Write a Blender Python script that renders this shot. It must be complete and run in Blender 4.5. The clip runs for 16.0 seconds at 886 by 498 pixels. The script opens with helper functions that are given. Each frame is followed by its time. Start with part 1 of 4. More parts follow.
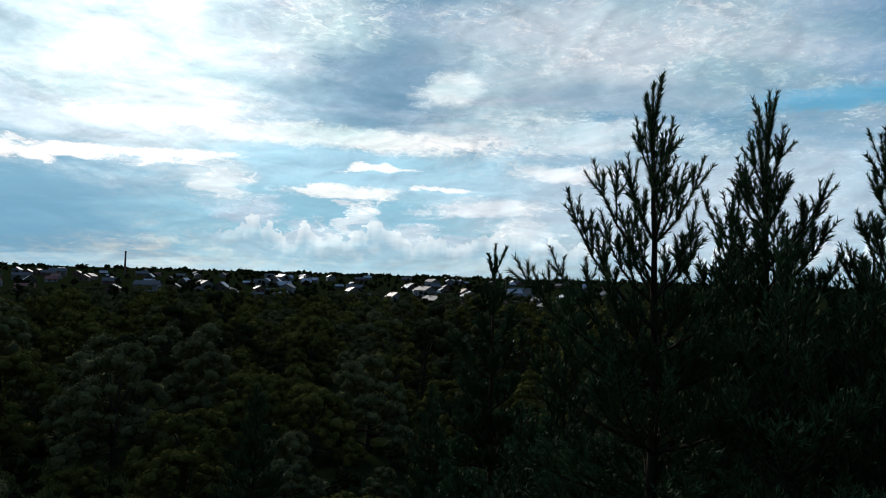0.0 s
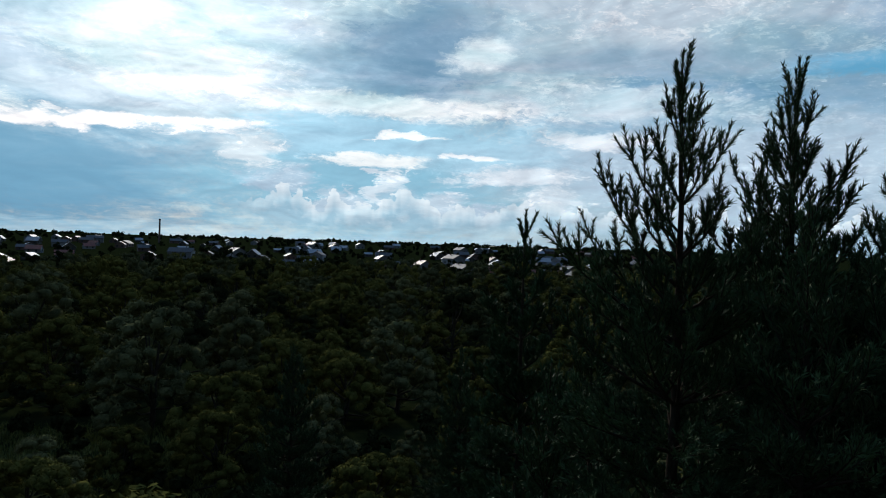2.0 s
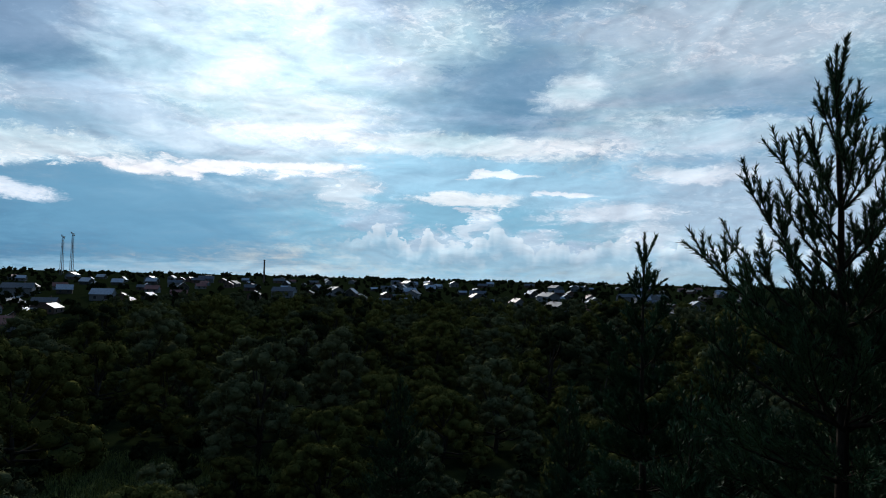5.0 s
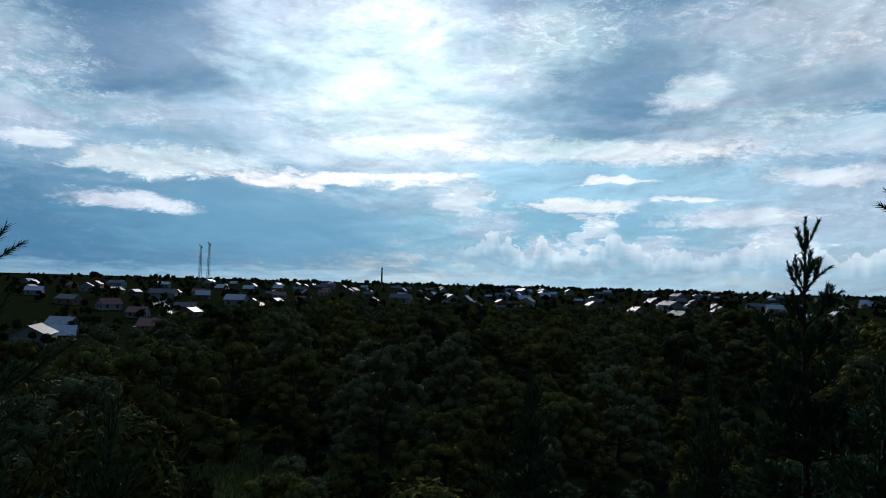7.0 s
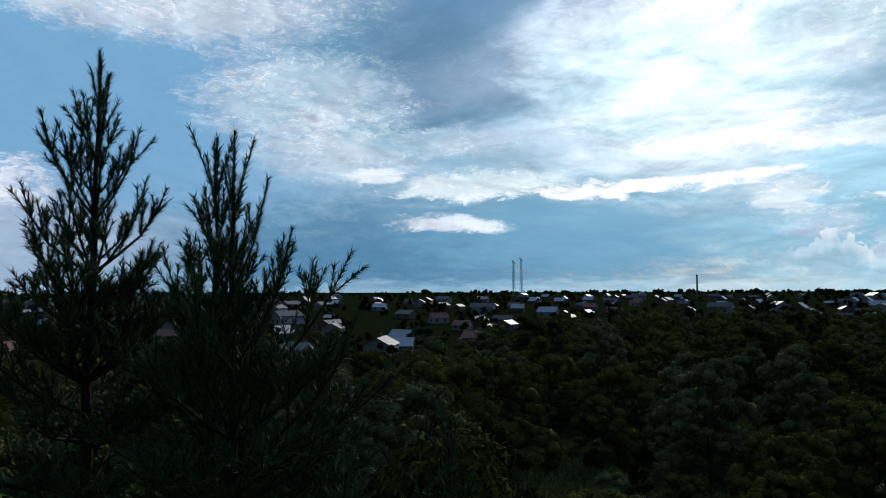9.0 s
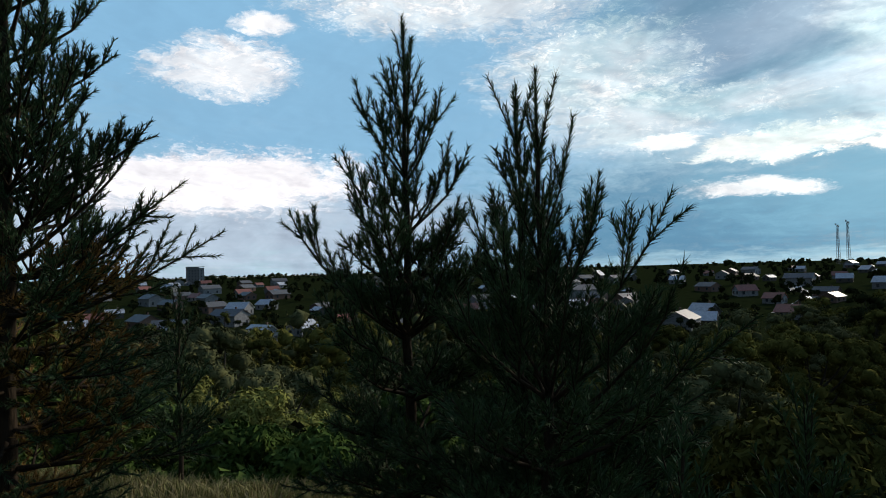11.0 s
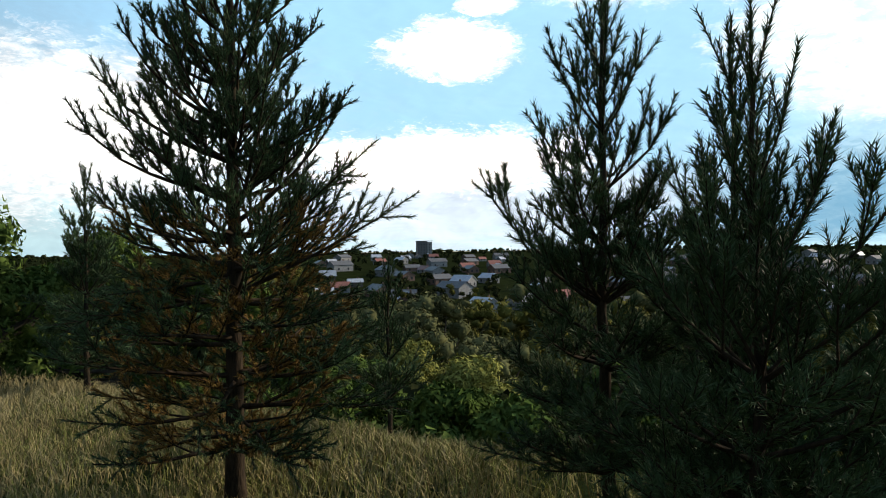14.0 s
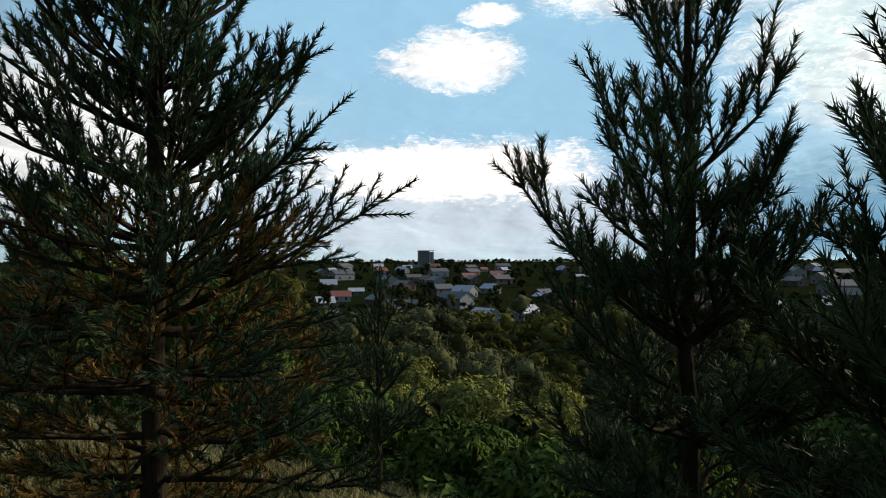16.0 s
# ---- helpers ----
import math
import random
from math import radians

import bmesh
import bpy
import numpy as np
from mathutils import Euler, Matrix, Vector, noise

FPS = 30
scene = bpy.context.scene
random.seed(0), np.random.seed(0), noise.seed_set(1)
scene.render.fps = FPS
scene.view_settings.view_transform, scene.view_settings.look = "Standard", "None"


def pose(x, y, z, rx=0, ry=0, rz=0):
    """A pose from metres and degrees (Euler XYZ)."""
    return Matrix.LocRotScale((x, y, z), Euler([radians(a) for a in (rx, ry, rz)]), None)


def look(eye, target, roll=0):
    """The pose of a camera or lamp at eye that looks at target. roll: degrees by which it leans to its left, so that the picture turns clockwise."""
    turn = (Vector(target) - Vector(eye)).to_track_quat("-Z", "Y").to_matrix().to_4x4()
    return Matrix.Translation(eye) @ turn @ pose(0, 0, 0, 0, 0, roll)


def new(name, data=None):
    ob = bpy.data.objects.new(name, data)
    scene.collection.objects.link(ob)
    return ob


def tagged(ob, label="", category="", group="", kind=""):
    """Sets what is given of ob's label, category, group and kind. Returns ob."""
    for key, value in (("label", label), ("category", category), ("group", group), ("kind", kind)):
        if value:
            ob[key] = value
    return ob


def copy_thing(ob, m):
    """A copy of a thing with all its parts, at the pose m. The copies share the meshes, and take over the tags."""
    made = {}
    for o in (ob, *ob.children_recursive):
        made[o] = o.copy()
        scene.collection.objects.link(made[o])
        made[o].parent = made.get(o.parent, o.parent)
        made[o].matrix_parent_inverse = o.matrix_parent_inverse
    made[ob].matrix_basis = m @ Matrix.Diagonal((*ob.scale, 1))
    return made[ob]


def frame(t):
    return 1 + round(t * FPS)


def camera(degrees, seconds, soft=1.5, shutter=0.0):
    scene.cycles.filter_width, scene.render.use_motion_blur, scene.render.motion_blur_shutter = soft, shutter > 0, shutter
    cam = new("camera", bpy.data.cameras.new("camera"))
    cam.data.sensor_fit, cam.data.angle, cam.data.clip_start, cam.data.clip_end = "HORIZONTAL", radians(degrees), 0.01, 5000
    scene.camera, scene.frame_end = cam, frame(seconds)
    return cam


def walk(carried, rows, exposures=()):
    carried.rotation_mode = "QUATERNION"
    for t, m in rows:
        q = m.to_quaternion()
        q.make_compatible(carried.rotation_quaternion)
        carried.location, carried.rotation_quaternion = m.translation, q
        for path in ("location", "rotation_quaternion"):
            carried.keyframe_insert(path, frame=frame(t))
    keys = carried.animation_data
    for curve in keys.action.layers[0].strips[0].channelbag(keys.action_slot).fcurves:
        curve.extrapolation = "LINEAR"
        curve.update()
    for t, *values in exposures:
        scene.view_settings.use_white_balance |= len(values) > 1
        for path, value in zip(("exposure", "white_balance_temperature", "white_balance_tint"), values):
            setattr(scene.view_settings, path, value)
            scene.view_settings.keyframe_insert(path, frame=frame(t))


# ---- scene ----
cam = camera(66.7, 16.0, soft=1.0)
# seconds, x, y, z, yaw, pitch, roll
ROWS = (
    (0, 0, -0, 1.65, -0.64, 2.349, -1.66),
    (0.5, -0.01, 0.463, 1.613, -0.077, 3.4, -2.22),
    (1, -0.036, 0.859, 1.626, 0.933, 1.55, -1.745),
    (1.5, -0.069, 0.75, 1.599, 1.475, 1.2, -1.978),
    (2, -0.048, -0.272, 1.592, 1.784, -0.409, -1.868),
    (2.5, -0.041, -0.241, 1.6, 4.888, -0.545, -1.229),
    (3, -0.045, -0.231, 1.611, 11.126, 0.407, -1.336),
    (3.5, -0.041, -0.2, 1.597, 19.505, 2.279, -1.718),
    (4, -0.123, -0.165, 1.536, 15.283, 0.946, -3.347),
    (4.2, -0.168, -0.153, 1.51, 12.142, 2.51, -4.024),
    (6.3, -0.58, -0.339, 1.213, 9.507, 2.344, -0.094),
    (6.5, -0.614, -0.328, 1.184, 14.793, 2.778, -1.463),
    (7, -0.701, -0.301, 1.111, 19.386, 3.03, -1.626),
    (7.5, -0.7, -0.3, 1.164, 20.847, 2.331, -2.253),
    (8, -0.7, -0.3, 1.217, 27.276, 3.383, -0.262),
    (8.5, -0.679, -0.304, 1.134, 37.33, 5.294, -2.309),
    (9, -1.016, -0.025, 1.126, 45.239, 3.662, 0.194),
    (9.5, -1.146, 0.018, 1.073, 50.114, 2.672, 0.537),
    (10, -1.274, 0.045, 1.077, 57.657, 3.912, 0.282),
    (10.2, -1.292, 0.033, 1.063, 60.027, 3.061, 0.505),
    (12.3, -1.555, 0.259, 0.911, 85.668, -0.049, 3.065),
    (12.5, -1.548, 0.275, 0.898, 87.514, -1.031, 3.124),
    (13, -1.554, 0.327, 0.896, 89.408, -0.387, 1.917),
    (13.5, -1.558, 0.319, 0.896, 87.802, -0.214, 1.334),
    (14, -1.561, 0.313, 0.902, 88.31, 0.17, 0.796),
    (14.5, -1.534, 0.314, 0.901, 88.109, 0.112, 0.154),
    (15, -2.453, 0.321, 0.911, 88.942, 1.068, 0.685),
    (15.5, -2.72, 0.325, 0.914, 88.863, 1.932, 0.221),
    (16, -2.919, 0.329, 0.915, 88.452, 1.012, 0.182),
)
EXPOSURES = ((0.0, 0.0, 6900, 10), (0.5, -0.05, 6700, 10), (1.0, -0.15, 6600, 10), (3.0, -0.05, 6700, 10), (3.5, -0.15, 6400, 10), (6.5, -0.2, 6300, 10), (8.0, -0.1, 6500, 10), (10.2, 0.05, 6900, 10), (12.3, 0.5, 8100, 12), (12.5, 0.5, 8100, 12),
             (13.0, 0.62, 8100, 12), (14.0, 1.0, 8300, 12), (14.5, 0.6, 8200, 12), (15.0, 0.55, 8400, 12), (16.0, 0.55, 8300, 12))
walk(cam, [(t, pose(x, y, z, 90 + p, r, w)) for t, x, y, z, w, p, r in ROWS], EXPOSURES)

# ---- sky and sun ----
SUN_AZ, SUN_EL = 24.0, 23.0


def lin(r, g, b, k=1.0):
    f = lambda c: (c / 255 / 12.92 if c <= 10 else ((c / 255 + 0.055) / 1.055) ** 2.4) * k
    return (f(r), f(g), f(b), 1.0)


class Net:
    """Short words for building a node tree."""

    def __init__(self, tree):
        self.tree = tree
        tree.nodes.clear()

    def node(self, kind, **kw):
        n = self.tree.nodes.new(kind)
        for k, v in kw.items():
            if k == "operation":
                n.operation = v
            elif k == "blend_type":
                n.blend_type = v
        return n

    def put(self, sock, v):
        if isinstance(v, bpy.types.NodeSocket):
            self.tree.links.new(v, sock)
        else:
            sock.default_value = v

    def m(self, op, a, b=0.0, c=None, clamp=False):
        n = self.node("ShaderNodeMath", operation=op)
        n.use_clamp = clamp
        self.put(n.inputs[0], a)
        self.put(n.inputs[1], b)
        if c is not None:
            self.put(n.inputs[2], c)
        return n.outputs[0]

    def noise(self, vec, scale, detail=6.0, rough=0.55, distort=0.0):
        n = self.node("ShaderNodeTexNoise")
        self.put(n.inputs["Vector"], vec)
        n.inputs["Scale"].default_value = scale
        n.inputs["Detail"].default_value = detail
        n.inputs["Roughness"].default_value = rough
        n.inputs["Distortion"].default_value = distort
        return n

    def ramp(self, v, a, b, lo=0.0, hi=1.0):
        n = self.node("ShaderNodeMapRange")
        n.interpolation_type = "SMOOTHSTEP"
        self.put(n.inputs[0], v)
        for i, x in enumerate((a, b, lo, hi)):
            self.put(n.inputs[1 + i], x)
        return n.outputs[0]

    def mix(self, f, a, b, kind="MIX"):
        n = self.node("ShaderNodeMix")
        n.data_type, n.blend_type = "RGBA", kind
        self.put(n.inputs[0], f)
        self.put(n.inputs[6], a)
        self.put(n.inputs[7], b)
        return n.outputs[2]

    def vec(self, x, y, z=0.0):
        n = self.node("ShaderNodeCombineXYZ")
        for i, v in enumerate((x, y, z)):
            self.put(n.inputs[i], v)
        return n.outputs[0]


def make_sky():
    w = bpy.data.worlds.new("sky")
    scene.world = w
    w.use_nodes = True
    k = Net(w.node_tree)
    co = k.node("ShaderNodeTexCoord").outputs["Generated"]
    sep = k.node("ShaderNodeSeparateXYZ")
    k.put(sep.inputs[0], co)
    x, y, z = sep.outputs
    deg = 180 / math.pi
    az = k.m("MULTIPLY", k.m("ARCTAN2", k.m("MULTIPLY", x, -1.0), y), deg)
    el = k.m("MULTIPLY", k.m("ARCSINE", z), deg)
    # cloud sheet in perspective: streaks run flat and crowd towards the horizon
    inv = k.m("DIVIDE", 1.0, k.m("ADD", k.m("MAXIMUM", z, 0.0), 0.11))
    sheet = k.vec(k.m("MULTIPLY", x, inv), k.m("MULTIPLY", y, inv), 0.0)
    flat = k.vec(k.m("MULTIPLY", az, 0.1), k.m("MULTIPLY", el, 0.24), 0.0)
    big = k.noise(sheet, 0.9, 7.0, 0.56, 0.3)
    streak = k.noise(sheet, 2.0, 5.0, 0.52, 0.3)
    fine = k.noise(flat, 3.6, 8.0, 0.62, 0.3)
    puff = k.node("ShaderNodeTexVoronoi")
    puff.feature = "SMOOTH_F1"
    pv = k.node("ShaderNodeVectorMath", operation="ADD")
    k.put(pv.inputs[0], flat)
    k.put(pv.inputs[1], fine.outputs["Color"])
    k.put(puff.inputs["Vector"], pv.outputs[0])
    puff.inputs["Scale"].default_value = 7.0
    puff.inputs["Detail"].default_value = 2.0
    s1, s2 = k.node("ShaderNodeSeparateColor"), k.node("ShaderNodeSeparateColor")
    k.put(s1.inputs[0], streak.outputs["Color"])
    k.put(s2.inputs[0], fine.outputs["Color"])
    dx = k.m("ADD", k.m("MULTIPLY", k.m("SUBTRACT", s1.outputs[0], 0.5), 13.0), k.m("MULTIPLY", k.m("SUBTRACT", s2.outputs[0], 0.5), 5.0))
    dy = k.m("ADD", k.m("MULTIPLY", k.m("SUBTRACT", s1.outputs[1], 0.5), 5.0), k.m("MULTIPLY", k.m("SUBTRACT", s2.outputs[1], 0.5), 3.0))
    wa, we = k.m("ADD", az, dx), k.m("ADD", el, dy)
    # small warp for the crisp clouds
    ca = k.m("ADD", az, k.m("MULTIPLY", dx, 0.5))
    ce = k.m("ADD", el, k.m("MULTIPLY", dy, 0.42))
    ragged = k.m("ADD", k.m("MULTIPLY", k.m("SUBTRACT", fine.outputs[0], 0.5), 1.7), k.m("MULTIPLY", k.m("SUBTRACT", puff.outputs[0], 0.35), 0.8))
    lit = k.ramp(k.m("ADD", k.m("MULTIPLY", streak.outputs[0], 0.5), k.m("ADD", k.m("MULTIPLY", fine.outputs[0], 0.4), k.m("MULTIPLY", puff.outputs[0], -0.3))), 0.20, 0.46)
    # clear sky
    ns = k.node("ShaderNodeTexSky")
    ns.sky_type, ns.sun_disc = "NISHITA", False
    ns.sun_elevation, ns.sun_rotation = radians(SUN_EL), radians(-SUN_AZ)
    clear = k.mix(1.0, ns.outputs[0], (0.055, 0.06, 0.066, 1), "MULTIPLY")
    blue = k.mix(k.ramp(el, 0.0, 40.0), lin(142, 188, 214), lin(56, 112, 172))
    col = k.mix(0.75, clear, blue)
    # broken cloud everywhere
    cover = k.ramp(k.m("ADD", big.outputs[0], k.m("MULTIPLY", k.m("SUBTRACT", streak.outputs[0], 0.5), 0.5)), 0.44, 0.66)
    grey = k.mix(lit, lin(150, 176, 197), lin(232, 240, 245))
    high = k.ramp(k.m("ADD", el, k.m("MULTIPLY", az, -0.13)), 8.0, 17.0)
    col = k.mix(k.m("MULTIPLY", cover, k.m("ADD", 0.25, k.m("MULTIPLY", high, 0.75))), col, grey)

    def patch(col, a, e, w, h, c, alpha=1.0, soft=0.45, tilt=0.0, crisp=True, grain=0.0):
        A, E = (ca, ce) if crisp else (wa, we)
        p, q = k.m("SUBTRACT", A, a), k.m("SUBTRACT", E, e)
        if tilt:
            q = k.m("SUBTRACT", q, k.m("MULTIPLY", p, tilt))
        p, q = k.m("MULTIPLY", p, 1 / w), k.m("MULTIPLY", q, 1 / h)
        d = k.m("ADD", k.m("MULTIPLY", p, p), k.m("MULTIPLY", q, q))
        d = k.m("ADD", d, k.m("MULTIPLY", ragged, 0.9 if crisp else 0.5))
        f = k.ramp(d, 1 + soft, 1 - soft, 0.0, alpha)
        if grain:
            c = k.mix(lit, (c[0] * (1 - 1.35 * grain), c[1] * (1 - grain), c[2] * (1 - 0.75 * grain), 1), c)
        return k.mix(f, col, c)

    for args in CLOUDS:
        a, e, w_, h_, rgb, *rest = args
        opt = dict(rest[0]) if rest else {}
        col = patch(col, a, e, w_, h_, lin(*rgb), **opt)
    # a bank of cumulus low over the skyline, each head a pile of billows
    along = k.noise(k.vec(k.m("MULTIPLY", az, 0.42), 3.7, 0.0), 1.0, 3.0, 0.55)
    rim = k.m("ADD", 0.6, k.m("MULTIPLY", along.outputs[0], 5.0))
    for a, amp, w in ((5.6, 2.5, 1.5), (15.0, 2.2, 2.2), (10.3, 0.9, 1.4), (1.6, 0.8, 1.6), (-6.5, 1.4, 2.2), (-16.0, 1.0, 3.0)):
        g = k.m("MULTIPLY", k.m("SUBTRACT", az, a), 1 / w)
        rim = k.m("ADD", rim, k.m("MULTIPLY", k.m("POWER", 2.718, k.m("MULTIPLY", k.m("MULTIPLY", g, g), -1.0)), amp))
    heap = k.node("ShaderNodeTexVoronoi")
    heap.feature = "SMOOTH_F1"
    k.put(heap.inputs["Vector"], k.vec(k.m("MULTIPLY", k.m("ADD", az, k.m("MULTIPLY", k.m("SUBTRACT", s2.outputs[0], 0.5), 1.6)), 0.9), k.m("MULTIPLY", k.m("ADD", el, k.m("MULTIPLY", k.m("SUBTRACT", s2.outputs[1], 0.5), 1.6)), 0.9), 0.0))
    heap.inputs["Scale"].default_value = 1.0
    heap.inputs["Detail"].default_value = 2.0
    bump = k.m("SUBTRACT", 0.55, heap.outputs[0])
    under = k.m("SUBTRACT", k.m("ADD", rim, k.m("MULTIPLY", bump, 1.7)), el)
    inside = k.m("MULTIPLY", k.ramp(under, 0.0, 0.22), k.m("MULTIPLY", k.ramp(az, 20.0, 15.0), k.ramp(el, 0.6, 1.8)))
    bright = k.m("ADD", k.ramp(under, 1.9, 0.1, 0.15, 0.75), k.m("MULTIPLY", bump, 0.8), clamp=True)
    col = k.mix(k.m("MULTIPLY", inside, 0.85), col, k.mix(bright, lin(150, 188, 208), lin(238, 250, 254)))
    # glow of the veiled sun
    ga, ge = k.m("MULTIPLY", k.m("SUBTRACT", wa, SUN_AZ), 1 / 13.0), k.m("MULTIPLY", k.m("SUBTRACT", we, 17.0), 1 / 8.0)
    g = k.m("ADD", k.m("MULTIPLY", ga, ga), k.m("MULTIPLY", ge, ge))
    glow = k.m("MULTIPLY", k.m("POWER", 2.718, k.m("MULTIPLY", g, -1.0)), 0.40)
    # thick and thin places in the upper cloud
    turn = k.node("ShaderNodeMapping")
    k.put(turn.inputs[0], sheet)
    turn.inputs["Rotation"].default_value = (0, 0, radians(35))
    turn.inputs["Scale"].default_value = (1.0, 1.5, 1.0)
    veil = k.noise(turn.outputs[0], 1.2, 7.0, 0.56, 0.45)
    thick = k.ramp(veil.outputs[0], 0.34, 0.62)
    amount = k.m("MULTIPLY", k.ramp(el, 7.0, 13.0), k.ramp(az, 66.0, 54.0))
    dim = k.m("SUBTRACT", 1.12, k.m("MULTIPLY", amount, k.m("MULTIPLY", k.m("SUBTRACT", 1.0, thick), 0.28)))
    glow = k.m("MULTIPLY", glow, k.m("ADD", 0.55, k.m("MULTIPLY", thick, 0.75)))
    col = k.mix(1.0, col, k.vec(k.m("MULTIPLY", dim, dim), dim, k.m("POWER", dim, 0.8)), "MULTIPLY")
    col = k.mix(1.0, col, k.mix(1.0, (0.95, 1.0, 1.0, 1), k.vec(glow, glow, glow), "MULTIPLY"), "ADD")
    # relief of the clouds: each billow is bright on the side of the sun
    to = k.vec(k.m("MULTIPLY", k.m("SUBTRACT", SUN_AZ, az), 0.1), k.m("MULTIPLY", k.m("SUBTRACT", 22.0, el), 0.24), 0.0)
    nrm = k.node("ShaderNodeVectorMath", operation="NORMALIZE")
    k.put(nrm.inputs[0], to)

    def relief(scale, reach, rough):
        off = k.node("ShaderNodeVectorMath", operation="SCALE")
        k.put(off.inputs[0], nrm.outputs[0])
        off.inputs[3].default_value = reach
        moved = k.node("ShaderNodeVectorMath", operation="ADD")
        k.put(moved.inputs[0], flat)
        k.put(moved.inputs[1], off.outputs[0])
        here, there = k.noise(flat, scale, 7.0, rough, 0.6), k.noise(moved.outputs[0], scale, 7.0, rough, 0.6)
        return k.m("SUBTRACT", here.outputs[0], there.outputs[0])

    rel = k.m("ADD", k.m("MULTIPLY", relief(1.3, 0.12, 0.48), 0.7), k.m("MULTIPLY", relief(2.6, 0.06, 0.52), 0.55))
    s3 = k.node("ShaderNodeSeparateColor")
    k.put(s3.inputs[0], col)
    cloudy = k.ramp(s3.outputs[0], 0.16, 0.5)
    shade = k.m("MAXIMUM", k.m("ADD", 1.0, k.m("MULTIPLY", rel, k.m("ADD", 0.25, k.m("MULTIPLY", cloudy, 1.1)))), 0.4)
    col = k.mix(1.0, col, k.vec(shade, shade, k.m("POWER", shade, 0.88)), "MULTIPLY")
    # sky away from the sun, mostly unseen, dimmed to keep near foliage dark
    away = k.m("ADD", k.m("MULTIPLY", x, -0.26), k.m("MULTIPLY", y, 0.966))
    gloom = k.ramp(away, -0.8, 0.0, 0.30, 1.0)
    col = k.mix(1.0, col, k.vec(gloom, gloom, gloom), "MULTIPLY")
    bg, out = k.node("ShaderNodeBackground"), k.node("ShaderNodeOutputWorld")
    k.put(bg.inputs[0], k.mix(1.0, col, (0.92, 1.0, 1.05, 1), "MULTIPLY"))
    bg.inputs[1].default_value = 1.0
    k.put(out.inputs[0], bg.outputs[0])


S = dict(soft=0.9, crisp=False)
